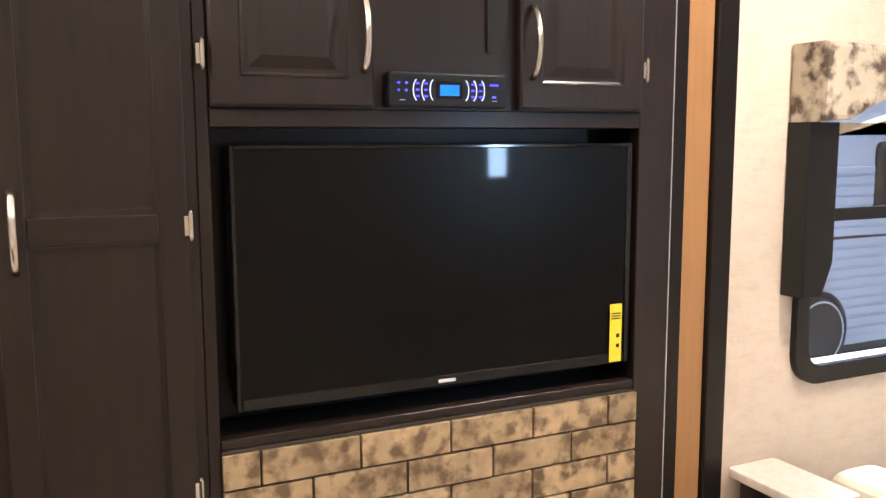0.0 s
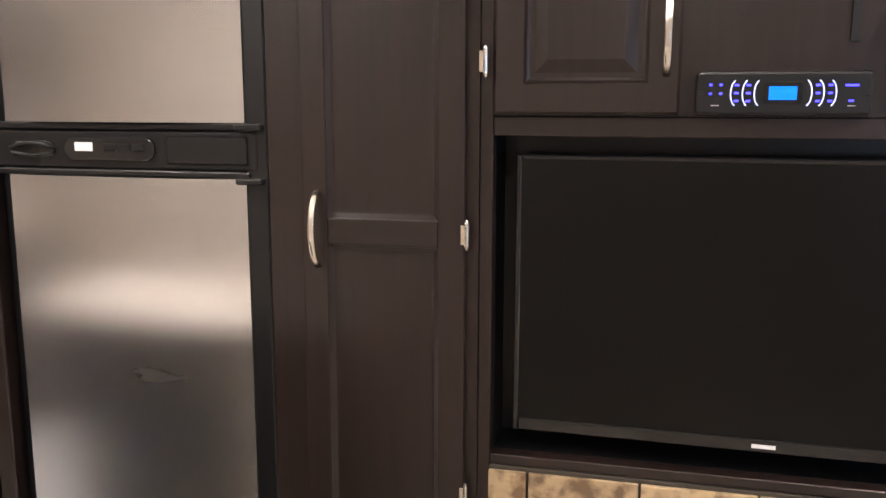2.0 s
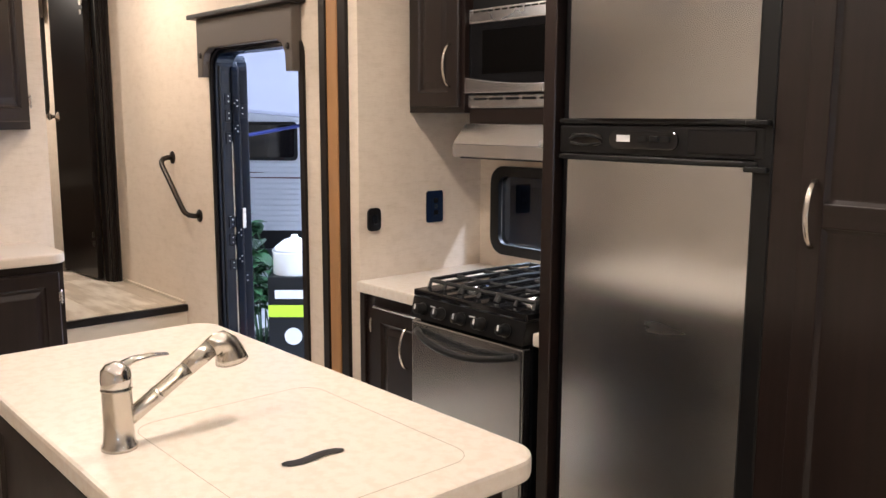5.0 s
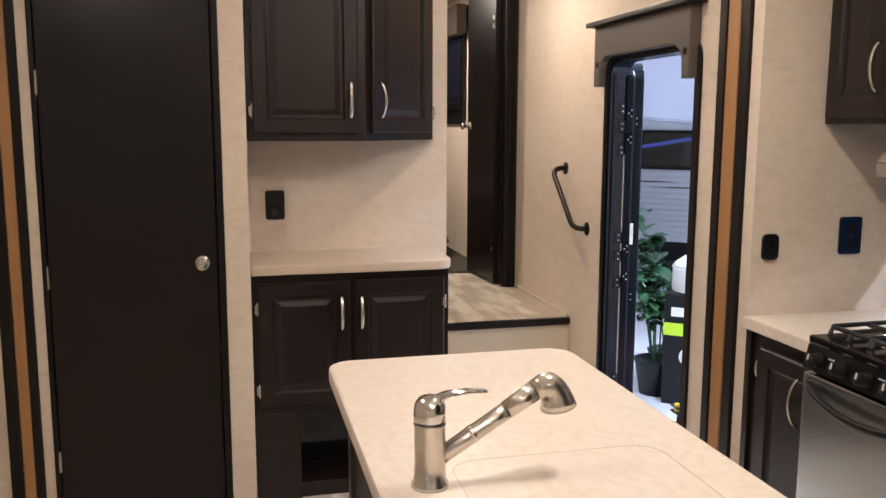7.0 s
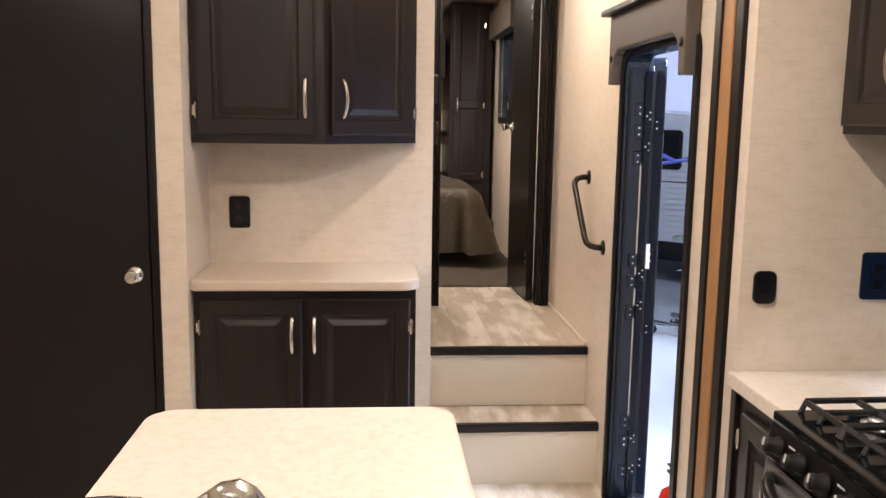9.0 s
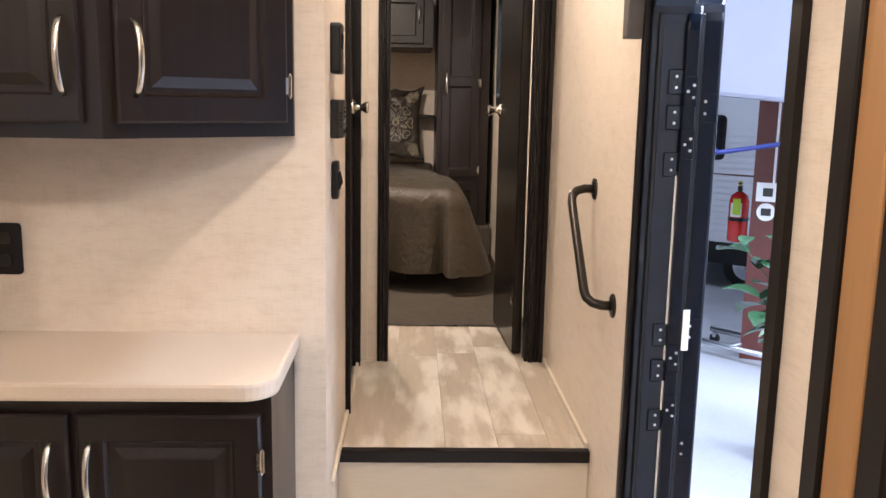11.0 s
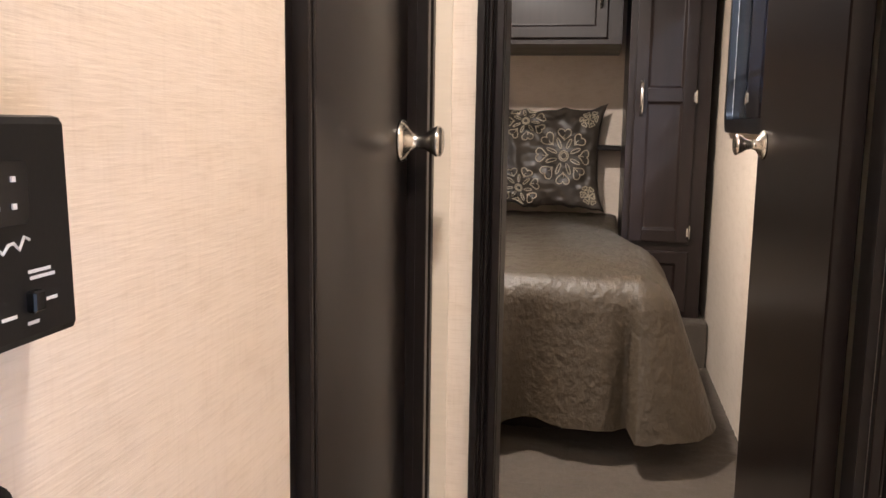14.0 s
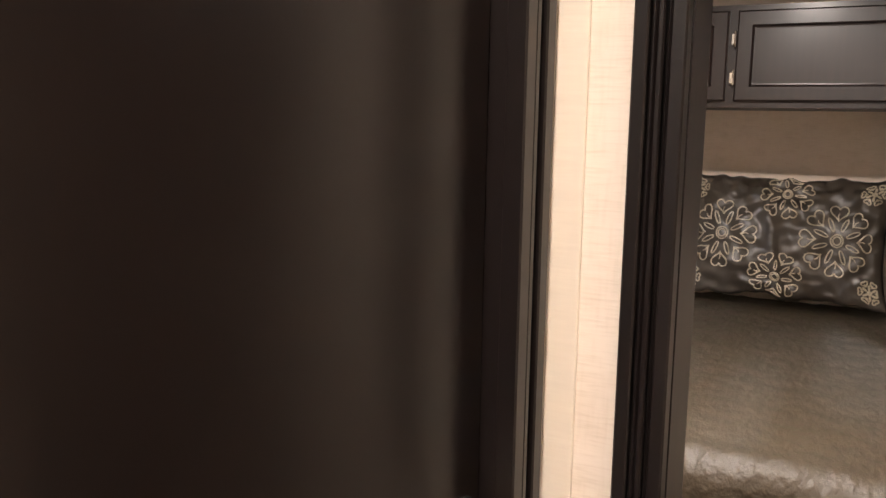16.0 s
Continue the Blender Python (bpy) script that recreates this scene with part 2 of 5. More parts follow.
REDSTEEL = surface("red_oxide_steel", (0.095, 0.024, 0.018), 0.5, amount=0.15, stain=0.15)
RED = surface("red_enamel", (0.55, 0.02, 0.015), 0.25, amount=0.04, bump=0)
LIME = surface("lime_print", (0.42, 0.62, 0.03), 0.5, amount=0.05, bump=0)
LEAF = surface("leaf_green", (0.028, 0.085, 0.036), 0.35, grain=(40, 40, 40), amount=0.25, stain=0.25, stain_scale=8, bump=0.1, per_piece=0.2)
BLUEPAINT = surface("blue_powder_coat", (0.02, 0.03, 0.17), 0.4, amount=0.08)
HALLROOF = surface("hall_roof_sheet", (0.55, 0.57, 0.64), 0.6, grain=(2, 30, 2), amount=0.06, stain=0.05)
NOSE = surface("grey_gelcoat", (0.26, 0.27, 0.34), 0.35, grain=(3, 3, 3), amount=0.05, stain=0.06, bump=0)
CUSHION = surface("cream_leatherette", (0.66, 0.56, 0.41), 0.5, grain=(200, 200, 200), amount=0.06, stain=0.05, bump=0.15)


def glass_mat(name, tint, rough=0.0):
    m = node_mat(name, tint, rough)
    b = m.node_tree.nodes["Principled BSDF"]
    b.inputs["Transmission Weight"].default_value = 1.0
    b.inputs["IOR"].default_value = 1.45
    return m


GLASS = glass_mat("window_glass", (0.75, 0.8, 0.85))
SMOKED = glass_mat("smoked_glass", (0.02, 0.024, 0.03))


def glow_mat(name, colour, strength):
    m = node_mat(name, colour, 0.5)
    b = m.node_tree.nodes["Principled BSDF"]
    b.inputs["Emission Color"].default_value = (*colour, 1)
    b.inputs["Emission Strength"].default_value = strength
    return m


LCD = glow_mat("blue_display", (0.0, 0.13, 0.9), 1.1)
BLUELED = glow_mat("blue_key_light", (0.06, 0.05, 1.0), 2.0)
ARCLED = glow_mat("pale_key_arc", (0.55, 0.58, 0.8), 0.8)
DIFFUSER = glow_mat("lamp_diffuser", (1.0, 0.88, 0.72), 6.0)


# ---- builders ----
def part(name, bm, material, parent, label="", smooth=False):
    me = bpy.data.meshes.new(name)
    bm.to_mesh(me)
    bm.free()
    me.materials.append(material)
    if smooth:
        for p in me.polygons:
            p.use_smooth = True
    ob = new(name, me)
    if parent is not None:
        ob.parent = parent
    if label:
        tagged(ob, label)
    return ob


def thing(name, m, label, category, group="", kind=""):
    ob = new(name)
    ob.empty_display_size = 0.05
    ob.matrix_world = m
    return tagged(ob, label, category, group, kind)


def box(bm, x0, x1, y0, y1, z0, z1, bevel=0.0, seg=1):
    r = bmesh.ops.create_cube(bm, size=1.0)
    vs = r["verts"]
    bmesh.ops.scale(bm, vec=(abs(x1 - x0), abs(y1 - y0), abs(z1 - z0)), verts=vs)
    bmesh.ops.translate(bm, vec=((x0 + x1) / 2, (y0 + y1) / 2, (z0 + z1) / 2), verts=vs)
    if bevel:
        es = {e for v in vs for e in v.link_edges}
        bmesh.ops.bevel(bm, geom=list(es), offset=bevel, segments=seg, affect="EDGES", profile=0.6)
    return bm


def boxes(*rows, bevel=0.0, seg=1):
    bm = bmesh.new()
    for r in rows:
        box(bm, *r, bevel=bevel, seg=seg)
    return bm


def structure(name, bm, material, label="", parent=None):
    ob = part(name, bm, material, parent, "")
    return tagged(ob, label or name.replace("_", " "), "", "", "structure") if parent is None else ob


def prism(points, depth, axis="y", bevel=0.0):
    """A flat outline of (u, v) points pushed out by depth along the axis; u, v are the two other axes."""
    bm = bmesh.new()
    def place(u, v, d):
        return {"y": (u, d, v), "x": (d, u, v), "z": (u, v, d)}[axis]
    a = [bm.verts.new(place(u, v, 0.0)) for u, v in points]
    b = [bm.verts.new(place(u, v, depth)) for u, v in points]
    n = len(points)
    fa = bm.faces.new(a)
    fb = bm.faces.new(list(reversed(b)))
    for i in range(n):
        bm.faces.new((a[i], b[i], b[(i + 1) % n], a[(i + 1) % n]))
    bmesh.ops.recalc_face_normals(bm, faces=bm.faces)
    if bevel:
        es = list({e for f in (fa, fb) for e in f.edges})
        bmesh.ops.bevel(bm, geom=es, offset=bevel, segments=2, affect="EDGES", profile=0.6)
    return bm


def round_rect(x0, x1, z0, z1, r, n=6):
    """Outline of a rectangle with rounded corners; r is one radius or four (bl, br, tr, tl)."""
    r = r if isinstance(r, (tuple, list)) else (r,) * 4
    out = []
    for (cx, cz, a0), q in zip(((x0 + r[0], z0 + r[0], 180), (x1 - r[1], z0 + r[1], 270), (x1 - r[2], z1 - r[2], 0), (x0 + r[3], z1 - r[3], 90)), r):
        if q < 1e-4:
            out.append((cx, cz))
            continue
        for i in range(n + 1):
            t = radians(a0 + 90 * i / n)
            out.append((cx + q * math.cos(t), cz + q * math.sin(t)))
    return out


def ring_prism(outer, inner, depth, axis="y"):
    """A frame between two outlines with the same number of points."""
    bm = bmesh.new()
    def place(u, v, d):
        return {"y": (u, d, v), "x": (d, u, v), "z": (u, v, d)}[axis]
    n = len(outer)
    rows = [[bm.verts.new(place(u, v, d)) for u, v in pts] for pts, d in ((outer, 0), (inner, 0), (inner, depth), (outer, depth))]
    for k in range(4):
        p, q = rows[k], rows[(k + 1) % 4]
        for i in range(n):
            bm.faces.new((p[i], p[(i + 1) % n], q[(i + 1) % n], q[i]))
    bmesh.ops.recalc_face_normals(bm, faces=bm.faces)
    return bm


def tube(points, radius, sides=10, flat=1.0, up=(0, 0, 1), bm=None, caps=True):
    """A round or flattened bar along points; radius may be a list."""
    bm = bm or bmesh.new()
    pts = [Vector(p) for p in points]
    rads = radius if isinstance(radius, (list, tuple)) else [radius] * len(pts)
    rings = []
    for i, p in enumerate(pts):
        t = (pts[min(i + 1, len(pts) - 1)] - pts[max(i - 1, 0)]).normalized()
        u = Vector(up) - t * t.dot(Vector(up))
        if u.length < 1e-4:
            u = Vector((1, 0, 0)) - t * t.x
        u.normalize()
        w = t.cross(u)
        rings.append([bm.verts.new(p + rads[i] * (math.cos(2 * math.pi * k / sides) * u * flat + math.sin(2 * math.pi * k / sides) * w)) for k in range(sides)])
    for a, b in zip(rings, rings[1:]):
        for k in range(sides):
            bm.faces.new((a[k], a[(k + 1) % sides], b[(k + 1) % sides], b[k]))
    if caps:
        bm.faces.new(rings[0][::-1])
        bm.faces.new(rings[-1])
    bmesh.ops.recalc_face_normals(bm, faces=bm.faces)
    return bm


def lathe(profile, sides=24, axis="z", bm=None, at=(0, 0, 0)):
    """A turned body from (radius, height) pairs about an axis."""
    bm = bm or bmesh.new()
    def place(r, h, a):
        c, s = r * math.cos(a), r * math.sin(a)
        v = {"z": (c, s, h), "y": (c, h, s), "x": (h, c, s)}[axis]
        return Vector(v) + Vector(at)
    rings = [[bm.verts.new(place(max(r, 1e-4), h, 2 * math.pi * k / sides)) for k in range(sides)] for r, h in profile]
    for a, b in zip(rings, rings[1:]):
        for k in range(sides):
            bm.faces.new((a[k], a[(k + 1) % sides], b[(k + 1) % sides], b[k]))
    bm.faces.new(rings[0])
    bm.faces.new(rings[-1])
    bmesh.ops.recalc_face_normals(bm, faces=bm.faces)
    return bm


def panel_door(w, h, profile):
    """A moulded door leaf, front towards -y, from 0 to w and 0 to h; profile: (inset, how far forward)."""
    bm = bmesh.new()
    rings = []
    for inset, fwd in profile:
        rings.append([bm.verts.new((x, -fwd, z)) for x, z in ((inset, inset), (w - inset, inset), (w - inset, h - inset), (inset, h - inset))])
    bm.faces.new(rings[0])
    for a, b in zip(rings, rings[1:]):
        for k in range(4):
            bm.faces.new((a[k], a[(k + 1) % 4], b[(k + 1) % 4], b[k]))
    bm.faces.new(rings[-1])
    bmesh.ops.recalc_face_normals(bm, faces=bm.faces)
    return bm


RAISED = [(0, 0), (0, 0.015), (0.005, 0.02), (0.052, 0.02), (0.057, 0.013), (0.062, 0.011), (0.070, 0.011), (0.088, 0.017), (0.092, 0.018)]
FLATPANEL = [(0, 0), (0, 0.015), (0.005, 0.02), (0.048, 0.02), (0.052, 0.016), (0.055, 0.011), (0.06, 0.010)]


def bow_handle(parent, x, z, length=0.15, out=0.034, y=-0.02):
    """A bowed satin handle, upright, standing on the face at y."""
    pts = []
    n = 14
    for i in range(n + 1):
        s = i / n
        pts.append((x, y - out * math.sin(math.pi * s) ** 0.55 * 0.98 - 0.001, z + length * (s - 0.5)))
    return part("handle", tube(pts, 0.0068, 8, flat=0.62, up=(0, 1, 0)), NICKEL, parent, "satin nickel bow handle", True)


def knuckle_hinge(parent, x, z, y=-0.02, h=0.055):
    bm = tube([(x, y - 0.002, z - h / 2), (x, y - 0.002, z - h / 2 + 0.006), (x, y - 0.002, z + h / 2 - 0.006), (x, y - 0.002, z + h / 2)], [0.002, 0.0048, 0.0048, 0.002], 8)
    box(bm, x - 0.011, x, y - 0.003, y + 0.001, z - h * 0.32, z + h * 0.32)
    return part("hinge", bm, NICKEL, parent, "satin nickel hinge", False)


def cabinet_door(parent, x0, x1, z0, z1, handle=None, hinges=None, y=0.0, profile=RAISED, hlen=0.15, hinge_z=None):
    """A door leaf on the front of a cabinet whose front plane is y; handle: (x, z); hinges: x."""
    d = part("door", panel_door(x1 - x0, z1 - z0, profile), ESPRESSO, parent)
    d.location = (x0, y, z0)
    if handle:
        bow_handle(d, handle[0] - x0, handle[1] - z0, hlen)
    if hinges is not None:
        for hz in hinge_z or (z0 + 0.07, z1 - 0.07):
            knuckle_hinge(d, hinges - x0, hz - z0)
    return d


def two_panel_door(parent, x0, x1, z0, z1, rail0, rail1, handle=None, hinges=None, y=0.0, hinge_z=(), hlen=0.14, name="door"):
    """One tall leaf with an upper and a lower sunk panel parted by a rail from rail0 to rail1."""
    w, h, s = x1 - x0, z1 - z0, 0.049
    d = part(name, boxes((0.002, w - 0.002, -0.004, 0.0, 0.002, h - 0.002)), ESPRESSO, parent)
    d.location = (x0, y, z0)
    for x2, x3 in ((0, s), (w - s, w)):
        part("stile", boxes((x2, x3, -0.02, -0.0042, 0, h), bevel=0.0025, seg=2), ESPRESSO, d)
    for z2, z3 in ((0, s), (h - s, h), (rail0 - z0, rail1 - z0)):
        part("rail", boxes((s + 0.0003, w - s - 0.0003, -0.02, -0.0042, z2, z3), bevel=0.0025, seg=2), ESPRESSO_H, d)
    for a, b in ((s, rail0 - z0), (rail1 - z0, h - s)):
        p = panel_door(w - 2 * s + 0.006, b - a + 0.006, [(0, 0.004), (0, 0.0185), (0.012, 0.0095), (0.016, 0.009)])
        q = part("panel", p, ESPRESSO, d)
        q.location = (s - 0.003, -0.001, a - 0.003)
    if handle:
        bow_handle(d, handle[0] - x0, handle[1] - z0, hlen)
    for hz in hinge_z:
        knuckle_hinge(d, hinges - x0, hz - z0)
    return d


# ---- structure ----
def wall_x(name, x0, x1, y0, y1, z0, z1, holes, material=None, label=""):
    """A wall along x with holes (x0, x1, z0, z1) through it, in x order."""
    bm = bmesh.new()
    at = x0
    for a, b, c, d in holes:
        box(bm, at, a, y0, y1, z0, z1)
        if c > z0:
            box(bm, a, b, y0, y1, z0, c)
        if d < z1:
            box(bm, a, b, y0, y1, d, z1)
        at = b
    box(bm, at, x1, y0, y1, z0, z1)
    bmesh.ops.remove_doubles(bm, verts=bm.verts, dist=1e-5)
    return structure(name, bm, material or WALL, label)


TOP = 2.42
DECK = 0.53
WY = 1.745          # inner face of the entry wall
structure("floor", boxes((-3.14, 3.3, -1.4, WY, -0.06, 0.0), (-1.74, 1.5, WY, 2.42, -0.06, 0.0)), PLANK, "vinyl plank floor of the living area")
structure("deck", boxes((-7.45, -3.203, -0.8, WY, 0.44, DECK - 0.006)), PLANK, "raised deck floor under the passage")
structure("ceiling", boxes((-7.5, 3.35, -1.45, 1.80, TOP, TOP + 0.05)), CEIL, "pale ceiling")
wall_x("wall_entry", -7.45, -1.875, WY, WY + 0.05, -0.06, TOP,
       [(-6.0, -5.2, 1.53, 2.12), (-2.805, -2.057, -0.06, 1.775)], label="cream vinyl entry wall")
wall_x("wall_entry_rear", 1.60, 3.3, WY, WY + 0.05, -0.06, TOP, [(1.97, 2.85, 0.80, 1.62)], label="cream vinyl wall with a window")
structure("wall_over_slide", boxes((-1.875, 1.60, WY, WY + 0.05, 2.10, TOP)), WALL, "cream wall over the slide")
structure("slide_roof", boxes((-1.75, 1.5, WY + 0.051, 2.42, 2.10, 2.15)), CEIL, "slide ceiling")
structure("slide_end_wall", boxes((-1.75, -1.695, WY + 0.006, 2.42, 0.0, 2.099)), WALL, "cream end wall of the kitchen slide")
structure("slide_far_wall", boxes((1.455, 1.50, WY + 0.006, 2.42, 0.0, 2.099)), WALL, "cream end wall beside the television")
wall_x("slide_back_wall", -1.694, 1.454, 2.37, 2.42, 0.0, 2.099, [(-1.57, -0.80, 0.965, 1.242)], label="cream back wall of the kitchen slide")
structure("wall_rear", boxes((3.3, 3.35, -1.45, WY + 0.05, -0.06, TOP)), CLOSING_WALL, "grey-beige rear wall")
wall_x("wall_road_side", -7.45, 3.3, -1.45, -1.40, -0.06, TOP, [(2.48, 2.62, 1.19, 1.47)], CLOSING_WALL, label="grey-beige wall of the other side")
structure("wall_bed_side", boxes((-7.45, -4.03, -0.80, -0.75, DECK, TOP)), WALL, "cream bedroom wall")
structure("wall_head", boxes((-7.17, -7.12, -0.75, WY, DECK, TOP)), WALL, "cream wall behind the bed head")
# front wall of the living area: the door wall and the cabinet niche
bm = boxes((-2.52, -2.46, 0.085, 0.185, 0.0, TOP), (-2.52, -2.46, -0.565, -0.519, 0.0, TOP), (-2.52, -2.46, -0.519, 0.085, 1.96, TOP),
           (-2.87, -2.52, 0.125, 0.185, 0.0, TOP), (-2.93, -2.87, 0.125, 1.03, 0.0, TOP), (-2.56, -2.52, -1.40, -0.565, 0.0, TOP))
structure("wall_front", bm, WALL, "cream wall with a door and a cabinet niche")
# passage wall with the bathroom door
structure("wall_passage", boxes((-3.45, -2.931, 0.97, 1.03, 0.0, TOP), (-4.03, -3.985, 0.97, 1.03, DECK, TOP), (-3.985, -3.45, 0.97, 1.03, 2.36, TOP)), WALL, "cream passage wall")
structure("wall_bedroom", boxes((-4.09, -4.03, -0.75, 1.143, DECK, TOP), (-4.09, -4.03, 1.68, WY, DECK, TOP), (-4.09, -4.03, 1.143, 1.68, 2.36, TOP)), WALL, "cream wall round the bedroom doorway")


# ---- steps ----
def step(x_edge, x_back, z):
    s = thing("interior_step", pose(x_edge, 1.03, 0), "step with whitewashed plank tread and dark nosing", "step", "steps to the deck", "structure")
    part("riser", boxes((x_back - x_edge - 0.03, -0.02, 0.001, 0.714, max(z - 0.266, 0.0), z - 0.03)), RISER, s)
    part("nosing", boxes((-0.03, 0.0, 0.001, 0.714, z - 0.033, z + 0.003), bevel=0.005, seg=2), TRIM_DARK, s, "dark wooden nosing")
    return s


def plank_run(parent, x0, x1, y0, y1, z, width, length, name="plank"):
    """Planks along x, laid with staggered ends, sharing meshes where alike."""
    made = {}
    rng = random.Random(5)
    y = y0
    row = 0
    while y < y1 - 0.005:
        w = min(width, y1 - y)
        x = x0 - rng.uniform(0, length * 0.7)
        while x < x1 - 0.003:
            a, b = max(x, x0), min(x + length, x1)
            if b - a > 0.003:
                key = (round(b - a, 3), round(w, 3))
                if key not in made:
                    me = bpy.data.meshes.new(name)
                    t = boxes((0, b - a - 0.0008, 0, w - 0.0008, -0.006, 0.0), bevel=0.0005)
                    t.to_mesh(me)
                    t.free()
                    me.materials.append(PLANK)
                    made[key] = me
                ob = new(name, made[key])
                ob.parent = parent
                ob.location = (a, y, z)
            x += length
        y += width
        row += 1


for edge, back, z in ((-3.15, -3.40, DECK), (-2.92, -3.16, 0.265)):
    s = step(edge - 0.02, back - 0.02, z)
    if z < 0.5:
        part("tread", boxes((back - edge, -0.031, 0.001, 0.714, z - 0.03, z)), PLANK, s, "whitewashed vinyl tread")

# corner strips in the passage
structure("trim", boxes((-4.03, -2.95, 1.031, 1.041, DECK, DECK + 0.014), (-4.03, -3.2, WY - 0.011, WY - 0.001, DECK, DECK + 0.016)), RISER, "pale quarter-round trim along the deck")


# ---- trim round the slide openings ----
def flange(name, rows, label):
    ob = thing(name, pose(0, 0, 0), label, "trim", "", "structure")
    for nm, r, m, lab in rows:
        part(nm, boxes(r, bevel=0.003, seg=1), m, ob, lab)
    return ob


flange("slide_trim_kitchen", [("outer_strip", (-1.915, -1.872, WY - 0.016, WY - 0.001, 0, 2.098), TRIM_DARK, "dark wooden strip"),
                              ("fascia", (-1.872, -1.805, WY - 0.010, WY + 0.03, 0, 2.098), OAK, "honey-coloured wooden fascia"),
                              ("inner_strip", (-1.805, -1.752, WY - 0.006, WY + 0.02, 0, 2.098), TRIM_DARK, "dark wooden strip")],
       "honey wood fascia between dark strips round the slide")
flange("slide_trim_television", [("inner_strip", (1.43, 1.50, 1.70, WY + 0.004, 0, 2.098), TRIM_DARK, "dark wooden strip"),
                                 ("fascia", (1.50, 1.59, WY - 0.03, WY + 0.03, 0, 2.098), OAK, "honey-coloured wooden fascia"),
                                 ("outer_strip", (1.59, 1.655, WY - 0.045, WY - 0.001, 0, 2.098), TRIM_DARK, "dark wooden strip")],
       "honey wood fascia between dark strips beside the television")
flange("slide_trim_dinette", [("inner_strip", (-2.459, -2.445, -0.585, -0.555, 0, 2.098), TRIM_DARK, "dark wooden strip"),
                              ("fascia", (-2.519, -2.45, -0.625, -0.585, 0, 2.098), OAK, "honey-coloured wooden fascia"),
                              ("outer_strip", (-2.519, -2.44, -0.665, -0.625, 0, 2.098), TRIM_DARK, "dark wooden strip")],
       "honey wood fascia between dark strips of the opposite slide")


# ---- interior doors ----
def casing_bars(parent, bars, material=TRIM_DARK):
    for r in bars:
        part("casing", boxes(r, bevel=0.006, seg=2), material, parent)


def knob(parent, m, r=0.021):
    """A tulip knob with its rose; local +z points away from the door."""
    k = part("knob", lathe([(0.0, 0), (0.029, 0.0), (0.029, 0.004), (0.022, 0.009), (0.011, 0.016), (0.009, 0.024), (0.011, 0.034), (0.017, 0.043), (r, 0.05), (r, 0.055), (r * 0.8, 0.0575), (0.0, 0.057)], 28), NICKEL, parent, "satin nickel door knob", True)
    k.matrix_basis = m
    return k


d = thing("door_1", pose(-2.475, -0.555, 0), "closed dark flush door with a nickel knob", "door", "", "structure")
part("leaf", boxes((-0.02, 0.018, 0.054, 0.624, 0.012, 1.95), bevel=0.003), DOOR_SKIN, d)
casing_bars(d, [(-0.02, 0.026, 0.034, 0.052, 0.0, 1.975), (-0.02, 0.026, 0.627, 0.652, 0.0, 1.975), (-0.02, 0.026, 0.0525, 0.6265, 1.953, 1.985)])
knob(d, pose(0.018, 0.572, 0.985, 0, 90, 0))
for z in (0.28, 0.95, 1.62):
    part("hinge", tube([(0.022, 0.054, z - 0.04), (0.022, 0.054, z + 0.04)], 0.006, 8), NICKEL, d, "nickel hinge")

d = thing("door_2", pose(-3.45, 1.03, DECK), "closed dark bathroom door with a nickel knob", "door", "", "structure")
part("leaf", boxes((-0.504, -0.035, -0.045, -0.012, 0.01, 1.80), bevel=0.003), DOOR_SKIN, d)
def moulded(parent, x0, x1, z0, z1, y):
    """A casing with grooves along it: narrow bars of uneven height."""
    w = x1 - x0
    cuts = ((0, 0.30, 0.014), (0.30, 0.42, 0.009), (0.42, 0.58, 0.012), (0.58, 0.68, 0.008), (0.68, 1.0, 0.015))
    bm = bmesh.new()
    for a, b, h in cuts:
        box(bm, x0 + a * w + 0.0004, x0 + b * w - 0.0004, y - 0.002, y + h, z0, z1, bevel=0.0015)
    return part("casing", bm, TRIM_DARK, parent, "dark moulded casing")
moulded(d, -0.037, -0.014, 0.0, 1.84, 0.001)
moulded(d, -0.566, -0.505, 0.0, 1.84, 0.001)
part("head_casing", boxes((-0.5045, -0.0355, -0.03, 0.012, 1.803, 1.84)), TRIM_DARK, d)
part("jamb", boxes((-0.534, -0.505, -0.058, 0.0005, 0, 1.83), (-0.0345, 0.0, -0.058, 0.0005, 0, 1.83)), TRIM_DARK, d)
knob(d, pose(-0.465, -0.012, 0.948, -90, 0, 0))

d = thing("door_3", pose(-4.03, 1.15, DECK), "dark bedroom door standing open against the wall", "door", "", "structure")
def moulded_x(parent, y0, y1, z0, z1, x):
    w = y1 - y0
    bm = bmesh.new()
    for a, b, h in ((0, 0.30, 0.014), (0.30, 0.42, 0.009), (0.42, 0.58, 0.012), (0.58, 0.68, 0.008), (0.68, 1.0, 0.015)):
        box(bm, x - 0.002, x + h, y0 + a * w + 0.0004, y0 + b * w - 0.0004, z0, z1, bevel=0.0015)
    return part("casing", bm, TRIM_DARK, parent, "dark moulded casing")
moulded_x(d, -0.045, -0.0045, 0, 1.84, 0.003)
moulded_x(d, 0.53, 0.585, 0, 1.84, 0.003)
part("jamb", boxes((-0.062, 0.0008, -0.0068, -0.004, 0, 1.83)), TRIM_DARK, d)
part("jamb", boxes((-0.062, 0.003, 0.516, 0.5295, 0, 1.83)), TRIM_DARK, d)
part("head_casing", boxes((-0.06, 0.012, 0.0145, 0.5155, 1.80, 1.84)), TRIM_DARK, d)
leaf = part("leaf", boxes((-0.50, 0.0, -0.036, 0.0, 0.012, 1.79), bevel=0.003), DOOR_SKIN, d)
